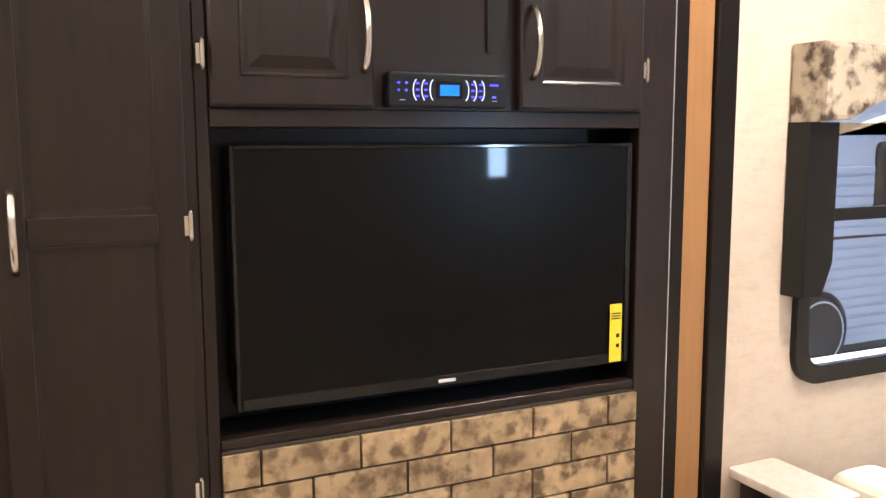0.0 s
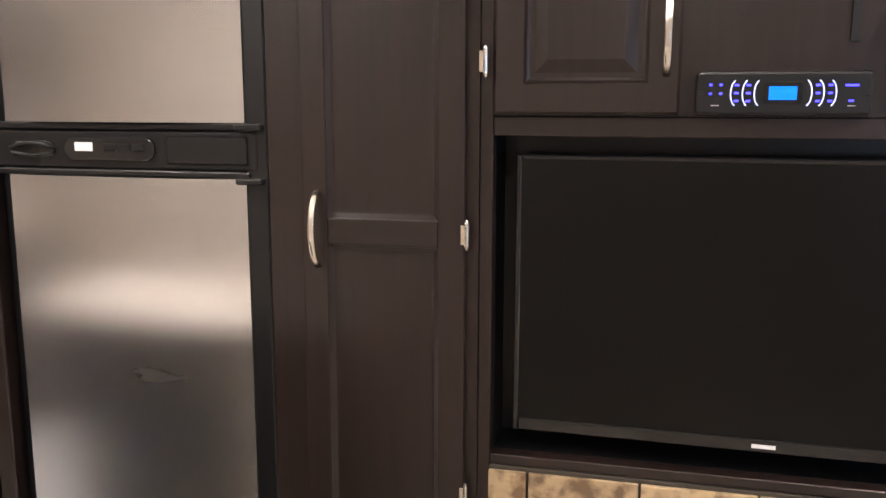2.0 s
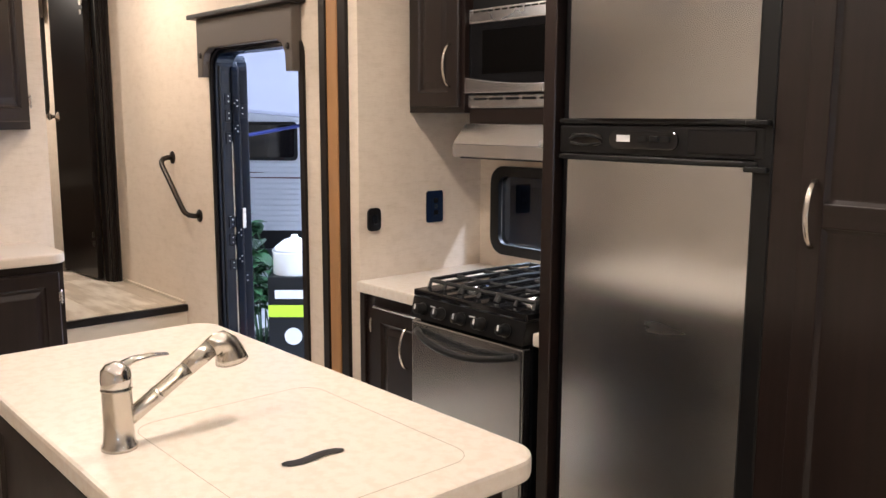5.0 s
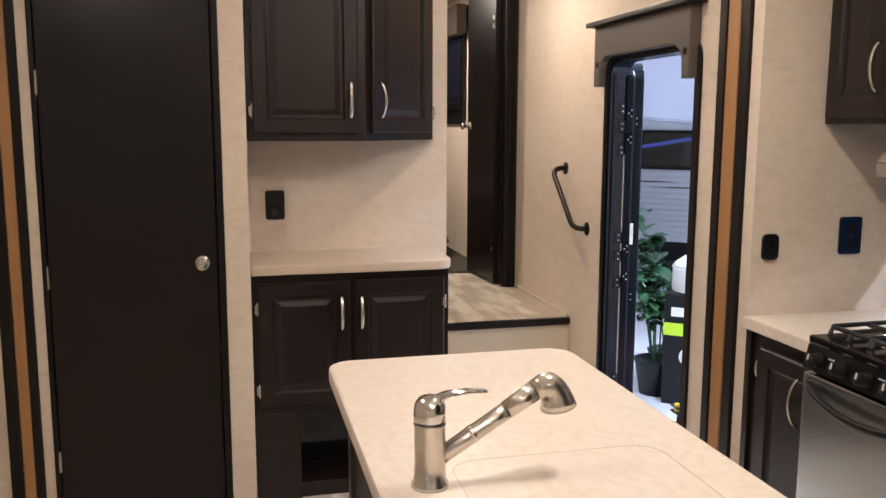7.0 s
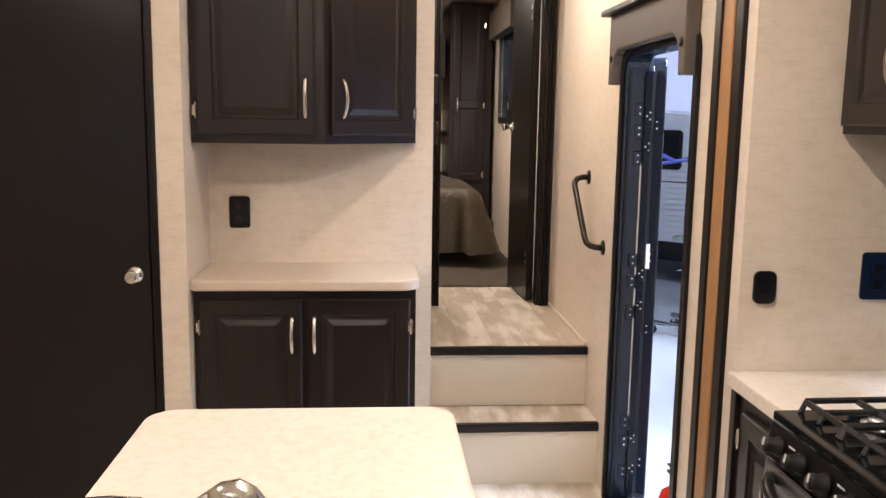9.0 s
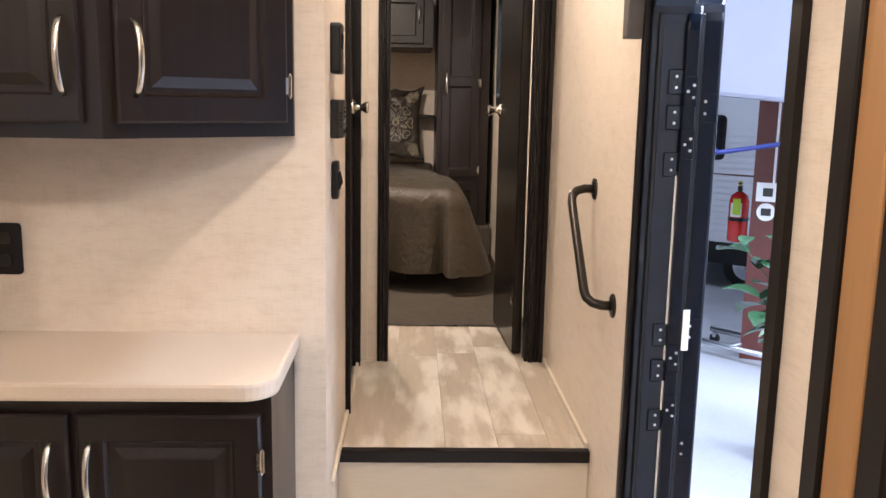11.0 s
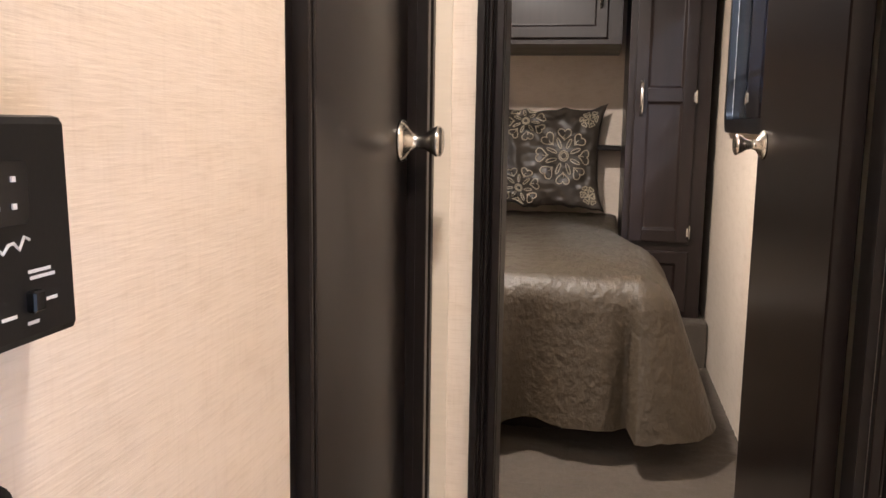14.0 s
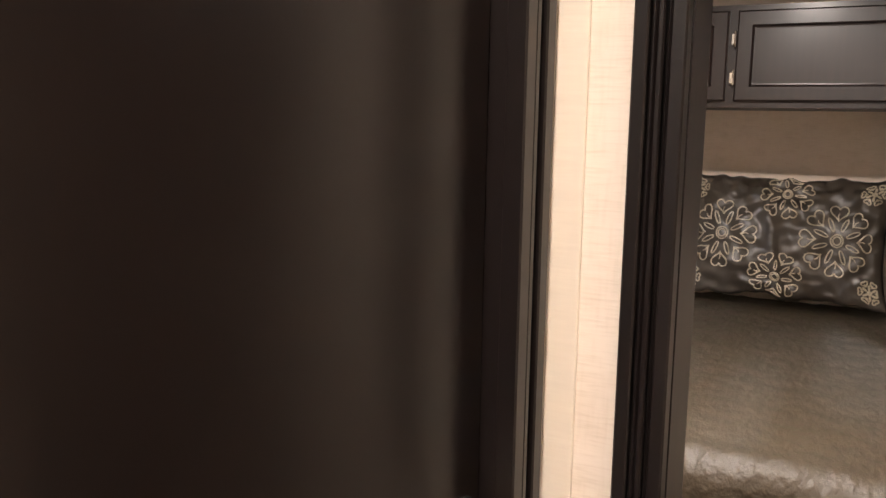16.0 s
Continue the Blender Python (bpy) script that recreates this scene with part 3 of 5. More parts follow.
leaf.matrix_basis = pose(-0.07, 0.512, 0, 0, 0, 3)
knob(leaf, pose(-0.448, -0.036, 0.94, 90, 0, 0))
knob(leaf, pose(-0.448, 0.0, 0.94, -90, 0, 0))
for z in (0.20, 0.25, 1.5, 1.55):
    part("hinge_leaf", boxes((-0.045, -0.012, -0.039, -0.0362, z, z + 0.03), bevel=0.001), NICKEL, leaf, "nickel hinge plate")


# ---- entry door ----
d = thing("entry_door", pose(-2.805, WY, 0), "dark blue metal entry door folded open outside", "door", "", "structure")
outer = round_rect(-0.001, 0.749, -0.05, 1.776, (0, 0, 0.085, 0.085))
inner = round_rect(0.022, 0.726, 0.0, 1.753, (0, 0, 0.075, 0.075))
part("door_frame", ring_prism(outer, inner, 0.085), BLUEBLACK, d, "dark blue aluminium frame")
trim_o = round_rect(-0.016, 0.775, 0.0, 1.80, (0, 0, 0.09, 0.09))
trim_i = round_rect(0.004, 0.742, 0.001, 1.77, (0, 0, 0.08, 0.08))
f = part("inner_trim", ring_prism(trim_o, trim_i, 0.012), TRIM_DARK, d, "dark inner trim")
f.location = (0, -0.013, 0)
part("threshold", boxes((0.0, 0.748, -0.01, 0.084, -0.05, 0.012), bevel=0.004), BLUEBLACK, d)
for nm, y0, y1, x1, top, lab in (("screen_door", 0.102, 0.134, 0.045, 1.735, "dark blue screen door frame"), ("main_door", 0.150, 0.212, 0.04, 1.755, "dark blue insulated door")):
    leafm = prism(round_rect(0, 0.70, -0.02, top, 0.07), y1 - y0, "y", 0.006)
    lf = part(nm, leafm, BLUEBLACK, d, lab)
    lf.matrix_basis = pose(x1, y0, 0, 0, 0, 164)
SCREW = [(0.0001, -0.0022), (0.0028, -0.0018), (0.0036, 0.0), (0.0001, 0.0)]
for z in (1.555, 1.478, 1.375, 0.985, 0.90, 0.78, 0.33, 0.25, 0.125):
    hp = part("hinge_plate", boxes((0.0225, 0.0265, 0.040, 0.078, z - 0.027, z + 0.027), (0.0225, 0.036, 0.080, 0.096, z - 0.024, z + 0.024), bevel=0.002), BLUEBLACK, d, "dark hinge plate")
    bm = bmesh.new()
    for dz in (-0.012, 0.012):
        lathe([(0.0001, 0), (0.0036, 0.0), (0.0028, 0.0018), (0.0001, 0.0022)], 8, "x", bm, (0.0265, 0.058, z + dz))
    part("screw", bm, STEELDOT, hp, "bright screw heads")
for nm2, heights, spots in (("screen_door", (1.535, 1.42, 0.935, 0.81, 0.27, 0.145), ((0.010, 0.013), (0.022, 0.0), (0.010, -0.013))),
                            ("main_door", (1.50, 0.995, 0.712, 0.165), ((0.028, 0.014), (0.028, -0.012)))):
    lf = [c for c in d.children if c.name.startswith(nm2)][0]
    for z in heights:
        hp = part("hinge_plate", boxes((-0.0035, 0.0, 0.003, 0.029 if nm2 == "screen_door" else 0.045, z - 0.032, z + 0.032), bevel=0.0012), BLUEBLACK, lf, "dark hinge plate")
        bm = bmesh.new()
        for y, dz in spots:
            lathe(SCREW, 8, "x", bm, (-0.0035, y, z + dz))
        me = bpy.data.meshes.new("heads")
        bm.to_mesh(me)
        bm.free()
        both = bmesh.new()
        both.from_mesh(hp.data)
        n = len(both.faces)
        both.from_mesh(me)
        both.faces.ensure_lookup_table()
        for fc2 in both.faces[n:]:
            fc2.material_index = 1
        both.to_mesh(hp.data)
        both.free()
        hp.data.materials.append(STEELDOT)

part("door_seal", boxes((0.0225, 0.030, 0.012, 0.022, 0.02, 1.70), (0.0225, 0.034, 0.102, 0.112, 0.02, 1.70), bevel=0.002), BLACK, d, "black rubber seal")
part("seal_strip", boxes((0.0225, 0.0265, 0.0685, 0.0735, 0.30, 1.36), bevel=0.001), WHITE, d, "pale plastic strip")
part("latch_plate", boxes((0.0465, 0.050, 0.100, 0.116, 0.955, 1.05), bevel=0.001), WHITE, d, "pale latch plate")

v = thing("door_valance", pose(-2.865, WY - 0.002, 1.62), "taupe leatherette valance with a dark cornice over the entry door", "valance")
pts = [(0.0, 0.03), (0.05, 0.03), (0.055, 0.10), (0.075, 0.135), (0.115, 0.155), (0.70, 0.155), (0.74, 0.135), (0.76, 0.10), (0.765, 0.03), (0.815, 0.03), (0.815, 0.285), (0.0, 0.285)]
pm = prism(pts, -0.045, "y", 0.006)
part("board", pm, VALANCE, v)
part("cornice", boxes((-0.035, 0.85, -0.075, 0.0, 0.285, 0.306), bevel=0.005, seg=2), TRIM_DARK, v, "dark wooden cornice")
for x, z in ((0.035, 0.125), (0.785, 0.125)):
    part("button", lathe([(0.0, -0.052), (0.010, -0.0515), (0.014, -0.046), (0.014, -0.045)], 14, "y", None, (x, 0, z)), BRONZE, v, "bronze button")

r = thing("grab_rail", pose(-3.28, WY, 1.268), "bent bronze grab rail screwed to the entry wall", "grab rail")
pts = [(0.0, -0.004, 0.002), (0.0, -0.03, 0.002), (0.004, -0.052, -0.004), (0.014, -0.066, -0.017), (0.029, -0.07, -0.034),
       (0.247, -0.07, -0.236), (0.263, -0.066, -0.252), (0.274, -0.052, -0.263), (0.279, -0.03, -0.268), (0.28, -0.004, -0.269)]
part("bar", tube(pts, 0.0125, 12), BRONZE, r, "", True)
for x, z in ((0.0, 0.002), (0.28, -0.269)):
    part("flange_plate", lathe([(0.0, -0.008), (0.02, -0.008), (0.03, -0.005), (0.032, 0.0)], 20, "y", None, (x, 0, z)), BRONZE, r, "", True)


# ---- island ----
isl = thing("kitchen_island", pose(0, 0, 0), "dark island cabinet under a pale countertop", "island")
part("body", boxes((-1.31, -0.135, 0.405, 0.93, 0.0, 0.858), bevel=0.004), ESPRESSO, isl)
part("side_panel", panel_door(1.10, 0.72, FLATPANEL), ESPRESSO, isl).matrix_basis = pose(-1.27, 0.405, 0.09)
part("end_panel", panel_door(0.46, 0.72, FLATPANEL), ESPRESSO, isl).matrix_basis = pose(-0.135, 0.435, 0.09, 0, 0, 90)
ct = thing("island_countertop", pose(0, 0, 0.86), "pale speckled solid-surface countertop with rounded corners on the island", "countertop")
part("slab", prism(round_rect(-1.365, -0.08, 0.345, 0.98, 0.065, 8), 0.04, "z", 0.008), COUNTER, ct)
sc = thing("sink_cover", pose(0, 0, 0.9), "pale sink cover with a finger slot set in the countertop", "sink cover")
seam = ring_prism(round_rect(-0.672, -0.150, 0.482, 0.878, 0.05, 6), round_rect(-0.6712, -0.1508, 0.4828, 0.8772, 0.05, 6), 0.0004, "z")
part("seam", seam, SEAM, sc, "fine dark seam")
slot_pts = []
for i in range(13):
    s = i / 12
    slot_pts.append((-0.334 + 0.014 * s + 0.006 * math.sin(2 * math.pi * s), 0.606 + 0.115 * s, 0.0012))
part("finger_slot", tube(slot_pts, [0.006] + [0.0125] * 11 + [0.006], 8, flat=0.1, up=(0, 0, 1)), BLACK, sc, "dark finger slot")

fc = thing("kitchen_faucet", pose(-0.586, 0.432, 0.9, 0, 0, 0), "brushed nickel pull-out faucet on the island", "faucet")
part("base", lathe([(0.0, 0), (0.031, 0), (0.031, 0.006), (0.027, 0.010), (0.0255, 0.04), (0.0255, 0.105), (0.027, 0.107), (0.0, 0.108)], 28), NICKEL, fc, "", True)
part("cap", lathe([(0.0, 0.108), (0.0262, 0.108), (0.0268, 0.125), (0.025, 0.14), (0.018, 0.150), (0.008, 0.154), (0.0, 0.155)], 28), CHROME, fc, "polished cap", True)
part("lever", tube([(0.0, 0.0, 0.142), (-0.004, 0.03, 0.152), (-0.012, 0.065, 0.152), (-0.02, 0.10, 0.147)], [0.016, 0.013, 0.0105, 0.008], 12, flat=0.42), CHROME, fc, "polished lever", True)
part("spout", tube([(0.0, 0.012, 0.045), (-0.0058, 0.06, 0.0715), (-0.0118, 0.11, 0.0990), (-0.0148, 0.135, 0.1128)], [0.0145, 0.0145, 0.0145, 0.0145], 18), NICKEL, fc, "", True)
part("ring", tube([(-0.0070, 0.07, 0.0770), (-0.0078, 0.0765, 0.0806)], [0.0156, 0.0156], 18), CHROME, fc, "polished joint ring", True)
part("spray_hose_end", tube([(-0.0148, 0.135, 0.1128), (-0.0210, 0.188, 0.1420)], [0.0155, 0.0175], 18), NICKEL, fc, "", True)
part("spray_head", tube([(-0.0210, 0.186, 0.1410), (-0.0222, 0.200, 0.1475), (-0.0232, 0.212, 0.1478), (-0.0240, 0.220, 0.1420), (-0.0246, 0.226, 0.1310), (-0.0250, 0.2295, 0.1200), (-0.0253, 0.232, 0.1085)], [0.0178, 0.0205, 0.0232, 0.0240, 0.0262, 0.0290, 0.0318], 20), NICKEL, fc, "bell-shaped spray head", True)


# ---- niche cabinets by the steps ----
cb = thing("base_cabinet", pose(-2.535, 0.19, 0, 0, 0, 90), "dark two-door base cabinet with an open foot space", "cabinet")
part("carcass", boxes((0.0, 0.765, 0.0, 0.330, 0.37, 0.919)), ESPRESSO, cb)
part("side_post", boxes((0.0, 0.17, 0.0, 0.330, 0.0, 0.3695)), ESPRESSO, cb)
part("side_panel", boxes((0.735, 0.765, 0.0, 0.330, 0.0, 0.3695)), ESPRESSO, cb)
part("back_panel", boxes((0.1705, 0.7345, 0.26, 0.330, 0.0, 0.3695)), GLOSSBLACK, cb, "glossy black back panel")
part("plinth", boxes((0.1705, 0.7345, 0.04, 0.2595, 0.0, 0.06)), ESPRESSO, cb)
cabinet_door(cb, 0.02, 0.368, 0.40, 0.885, (0.335, 0.76), 0.018, hlen=0.14, hinge_z=(0.47, 0.79))
cabinet_door(cb, 0.385, 0.745, 0.40, 0.885, (0.412, 0.76), 0.748, hlen=0.14, hinge_z=(0.47, 0.79))
ct = thing("niche_countertop", pose(0, 0, 0.921), "pale speckled countertop over the base cabinet", "countertop")
part("slab", prism(round_rect(-2.868, -2.490, 0.187, 0.968, (0, 0, 0.07, 0), 8), 0.038, "z", 0.008), NICHE_TOP, ct)

uc = thing("corner_wall_cabinet", pose(-2.575, 0.19, 1.42, 0, 0, 90), "dark wall cabinet with one straight and one angled door", "cabinet")
part("carcass", prism([(0.0, 0.0), (0.445, 0.0), (0.772, 0.272), (0.772, 0.293), (0.0, 0.293)], TOP - 1.42 - 0.002, "z"), ESPRESSO, uc)
cabinet_door(uc, 0.02, 0.415, 0.03, 0.85, (0.385, 0.155), 0.018, hlen=0.145, hinge_z=(0.11, 0.75))
ang = math.degrees(math.atan2(0.272, 0.327))
L = math.hypot(0.272, 0.327)
d2 = part("door", panel_door(L - 0.05, 0.82, RAISED), ESPRESSO, uc)
d2.matrix_basis = pose(0.445 + 0.025 * 0.769, 0.025 * 0.639, 0.03, 0, 0, ang)
bow_handle(d2, 0.035, 0.125, 0.145)
knuckle_hinge(d2, L - 0.047, 0.08)


def wall_plate(name, m, label, w=0.075, h=0.118, slots=True, rocker=False, mat=None):
    p = thing(name, m, label, "outlet" if slots else "switch")
    part("plate", prism(round_rect(-w / 2, w / 2, -h / 2, h / 2, 0.01), -0.007, "y", 0.002), mat or BLACK, p)
    if slots:
        for z in (-0.026, 0.026):
            part("socket", prism(round_rect(-0.017, 0.017, z - 0.015, z + 0.015, 0.008), -0.0095, "y", 0.001), GLOSSBLACK, p)
    if rocker:
        part("rocker", prism(round_rect(-0.017, 0.017, -0.033, 0.033, 0.004), -0.0115, "y", 0.002), GLOSSBLACK, p)
    return p


wall_plate("power_outlet", pose(-2.869, 0.298, 1.152, 0, 0, 90), "black duplex power outlet on the niche wall", 0.078, 0.12)


# ---- kitchen slide ----
kb = thing("kitchen_base_cabinet", pose(-1.69, 1.757, 0), "dark one-door base cabinet beside the stove", "cabinet")
part("carcass", boxes((0.0, 0.436, 0.0, 0.608, 0.0, 0.829)), ESPRESSO, kb)
cabinet_door(kb, 0.085, 0.405, 0.10, 0.79, (0.292, 0.673), 0.083, hlen=0.15)
part("scribe_strip", boxes((0.0, 0.03, -0.012, 0.0, 0.0, 0.829), bevel=0.002), ESPRESSO, kb)
ct = thing("kitchen_countertop", pose(0, 0, 0.831), "pale speckled countertop in the kitchen slide", "countertop")
part("slab", prism([(-1.694, 1.735), (-1.252, 1.735), (-1.252, 2.22), (-0.738, 2.22), (-0.738, 1.66), (-0.716, 1.66), (-0.716, 2.369), (-1.694, 2.369)], 0.04, "z", 0.006), COUNTER, ct)

st = thing("gas_range", pose(-1.245, 1.64, 0), "stainless gas range with black cast-iron grates", "stove")
part("body", boxes((0.0, 0.50, 0.03, 0.575, 0.05, 0.90)), BLACK, st)
part("cooktop", boxes((0.0, 0.50, 0.0, 0.575, 0.902, 0.925), bevel=0.006, seg=2), GLOSSBLACK, st, "glossy black cooktop")
part("control_panel", prism([(-0.015, 0.835), (0.028, 0.835), (0.04, 0.9015), (0.0, 0.9015)], 0.50, "x", 0.004), BLACK, st, "black control panel")
for x in (0.06, 0.15, 0.24, 0.33, 0.43):
    k = part("burner_knob", lathe([(0.0, -0.034), (0.014, -0.034), (0.016, -0.03), (0.017, -0.008), (0.021, -0.004), (0.021, 0.0)], 18, "y"), BLACK, st, "", True)
    k.matrix_basis = pose(x, -0.012, 0.868, -12, 0, 0)
    part("pointer", boxes((-0.003, 0.003, -0.0355, -0.0342, -0.002, 0.014)), PALEINK, k, "pale pointer mark")
for x in (0.105, 0.285):
    part("legend", boxes((x - 0.012, x + 0.012, -0.0085, -0.0078, 0.880, 0.884)), PALEINK, st, "small pale legend")
part("oven_door", boxes((0.004, 0.496, -0.012, 0.028, 0.15, 0.825), bevel=0.006, seg=2), STEEL, st, "brushed stainless oven door")
pts = [(0.035 + 0.43 * i / 16, -0.012 - 0.042 * math.sin(math.pi * i / 16) ** 0.5, 0.795 - 0.03 * math.sin(math.pi * i / 16)) for i in range(17)]
part("oven_handle", tube(pts, 0.013, 10, flat=0.8), BLACK, st, "black bowed oven handle", True)
part("drawer_front", boxes((0.004, 0.496, -0.008, 0.028, 0.06, 0.14), bevel=0.004), BLACK, st)
gr = part("grate", bmesh.new(), IRON, st, "cast-iron grate")
bm = bmesh.new()
for x0, x1 in ((0.02, 0.165), (0.1755, 0.325), (0.335, 0.48)):
    for x in (x0, (x0 + x1) / 2, x1):
        tube([(x, 0.05, 0.926), (x, 0.06, 0.949), (x, 0.30, 0.951), (x, 0.53, 0.949), (x, 0.54, 0.926)], 0.0068, 6, bm=bm)
    for y in (0.06, 0.17, 0.30, 0.42, 0.53):
        tube([(x0, y, 0.947), (x1, y, 0.947)], 0.0068, 6, up=(0, 1, 0), bm=bm)
bm.to_mesh(gr.data)
bm.free()
gr.data.materials.clear()
gr.data.materials.append(IRON)
for x, y in ((0.12, 0.17), (0.38, 0.17), (0.25, 0.42)):
    part("burner", lathe([(0.0, 0.925), (0.045, 0.925), (0.045, 0.933), (0.032, 0.936), (0.032, 0.944), (0.0, 0.946)], 20, "z", None, (x, y, 0)), STEEL if y < 0.2 else IRON, st, "", True)

ku = thing("kitchen_wall_cabinet", pose(-1.69, 1.99, 1.49), "dark one-door wall cabinet beside the microwave", "cabinet")
part("carcass", boxes((0.0, 0.304, 0.0, 0.376, 0.0, 0.605)), ESPRESSO, ku)
cabinet_door(ku, 0.018, 0.288, 0.02, 0.59, (0.247, 0.165), None)
mw = thing("microwave", pose(-1.382, 2.0, 1.507), "stainless over-the-range microwave with a black glass door", "microwave")
MW = 0.664
part("case", boxes((0.0, MW, 0.021, 0.365, 0.0, 0.42), bevel=0.004), BLACK, mw)
part("top_band", boxes((0.0, MW, 0.0, 0.0205, 0.287, 0.335), bevel=0.005, seg=2), STEEL_SOFT, mw, "brushed stainless upper band")
for i in range(18):
    part("louvre", boxes((0.03 + 0.034 * i, 0.056 + 0.034 * i, -0.0015, 0.002, 0.322, 0.328), bevel=0.0006), BLACK, mw, "dark louvre slot")
part("window", boxes((0.004, 0.50, 0.004, 0.0205, 0.060, 0.2865)), GLOSSBLACK, mw, "black glass window")
part("window_screen", boxes((0.07, 0.44, 0.0025, 0.004, 0.115, 0.262), bevel=0.0005), SCREEN, mw, "dark perforated screen")
part("control_strip", boxes((0.504, MW, 0.003, 0.0205, 0.060, 0.2865)), GLOSSBLACK, mw, "black control strip")
band = [(0.0, 0.050), (MW, 0.050)] + [(MW - MW * k / 14, 0.078 + 0.026 * abs(1 - k / 7) ** 1.8) for k in range(15)]
part("curved_band", prism(band, -0.020, "y", 0.003), STEEL_SOFT, mw, "bowed stainless grip band").location = (0, 0.004, 0)
part("vent_gap", boxes((0.0, MW, 0.002, 0.0205, 0.043, 0.0495)), BLACK, mw, "dark gap")
part("lower_band", boxes((0.0, MW, 0.0, 0.0205, 0.0, 0.0425), bevel=0.003), STEEL_SOFT, mw, "stainless vent band")
for i in range(8):
    part("vent_slot", boxes((0.035 + 0.077 * i, 0.097 + 0.077 * i, -0.0015, 0.002, 0.026, 0.034), bevel=0.0008), BLACK, mw, "dark vent slot")
mb = thing("microwave_shelf", pose(-1.382, 1.99, 1.452), "dark wooden shelf between microwave and hood", "shelf")
part("board", boxes((0.0, MW, 0.02, 0.379, 0.0, 0.0535), bevel=0.002), ESPRESSO_H, mb)

hd = thing("range_hood", pose(-1.405, 1.95, 1.337), "brushed stainless range hood under the microwave", "range hood")
part("lip", boxes((0.0, 0.688, 0.0, 0.419, 0.0, 0.045), bevel=0.003, seg=2), STEEL_SOFT, hd)
part("canopy", prism([(0.001, 0.0455), (0.415, 0.0455), (0.415, 0.1135), (0.060, 0.1135)], 0.682, "x", 0.002), STEEL_SOFT, hd).location = (0.003, 0, 0)
part("underside", boxes((0.02, 0.668, 0.02, 0.40, -0.006, -0.0005)), BLACK, hd, "dark filter underside")
for x in (0.60, 0.64):
    part("rocker_switch", boxes((x, x + 0.024, -0.004, 0.0, 0.014, 0.032), bevel=0.001), BLACK, hd, "black rocker switch")

w = thing("kitchen_window", pose(0, 2.37, 0), "black-framed rounded window behind the stove", "window", "", "structure")
part("window_frame", ring_prism(round_rect(-1.615, -0.755, 0.925, 1.282, 0.07), round_rect(-1.57, -0.80, 0.965, 1.242, 0.04), -0.02), BLACK, w)
part("pane", boxes((-1.571, -0.80, 0.0005, 0.006, 0.965, 1.242)), SMOKED, w, "smoked glass pane").visible_shadow = False

o = thing("slide_switch", pose(-1.694, 1.815, 1.095, 0, 0, 90), "small black oval wall switch", "switch")
part("plate", prism(round_rect(-0.03, 0.03, -0.043, 0.043, 0.018), -0.010, "y", 0.003), BLACK, o)
part("button", prism(round_rect(-0.012, 0.012, -0.018, 0.018, 0.009), -0.013, "y", 0.002), GLOSSBLACK, o)
ko = wall_plate("kitchen_outlet", pose(-1.694, 2.115, 1.125, 0, 0, 90), "dark outlet with test buttons on the slide wall, bluish reflection in its colour", 0.085, 0.125, False, False, BLUE_REFLEX)
part("insert", prism(round_rect(-0.019, 0.019, -0.040, 0.040, 0.003), -0.0115, "y", 0.0015), BLUE_REFLEX, ko, "glossy dark insert with bluish reflection in its colour")
for z in (-0.024, 0.024):
    part("socket", prism(round_rect(-0.012, 0.012, z - 0.010, z + 0.010, 0.005), -0.0128, "y", 0.0008), GLOSSBLACK, ko)
for z in (-0.004, 0.005):
    part("test_button", boxes((-0.008, 0.008, -0.0132, -0.0115, z - 0.0032, z + 0.0032), bevel=0.0006), BLACK, ko)

fp = thing("refrigerator_side_panel", pose(0, 0, 0), "dark wooden panel between stove and refrigerator", "panel")
part("board", boxes((-0.714, -0.672, 1.655, 2.369, 0.0, 2.09), bevel=0.003), ESPRESSO, fp)
fr = thing("refrigerator", pose(-0.67, 1.672, 0), "two-door stainless refrigerator with a black control band", "refrigerator")
part("case", boxes((0.0, 0.605, 0.02, 0.68, 0.05, 2.02)), BLACK, fr)
def fridge_door(z0, z1):
    """A gently bowed steel skin in a black frame."""
    bm = bmesh.new()
    n, w = 16, 0.528
    prev = None
    for i in range(n + 1):
        s = i / n
        y = -0.004 - 0.016 * (1 - (2 * s - 1) ** 2)
        cur = [bm.verts.new((0.036 + w * s, y, z0)), bm.verts.new((0.036 + w * s, y, z1)), bm.verts.new((0.036 + w * s, 0.018, z1)), bm.verts.new((0.036 + w * s, 0.018, z0))]
        if prev:
            for k in range(4):
                bm.faces.new((prev[k], prev[(k + 1) % 4], cur[(k + 1) % 4], cur[k]))
        else:
            bm.faces.new(cur)
        prev = cur
    bm.faces.new(prev[::-1])
    bmesh.ops.recalc_face_normals(bm, faces=bm.faces)
    for e in bm.edges:
        if len(e.link_faces) == 2 and e.calc_face_angle() > 0.7:
            e.smooth = False
    return bm
dd = part("lower_door", fridge_door(0.13, 1.365), STEEL, fr, "brushed stainless lower door", True)
du = part("freezer_door", fridge_door(1.472, 1.98), STEEL, fr, "brushed stainless freezer door", True)
part("control_band", boxes((0.008, 0.59, -0.006, 0.019, 1.382, 1.455), bevel=0.005, seg=2), BLACK, fr, "black control band")
for z in (1.366, 1.458):
    part("door_rail", boxes((0.01, 0.575, -0.012, 0.018, z, z + 0.013), bevel=0.003), BLACK, fr)
part("pull_recess", prism(round_rect(0.045, 0.150, 1.402, 1.435, 0.016), -0.009, "y", 0.003), GLOSSBLACK, fr)
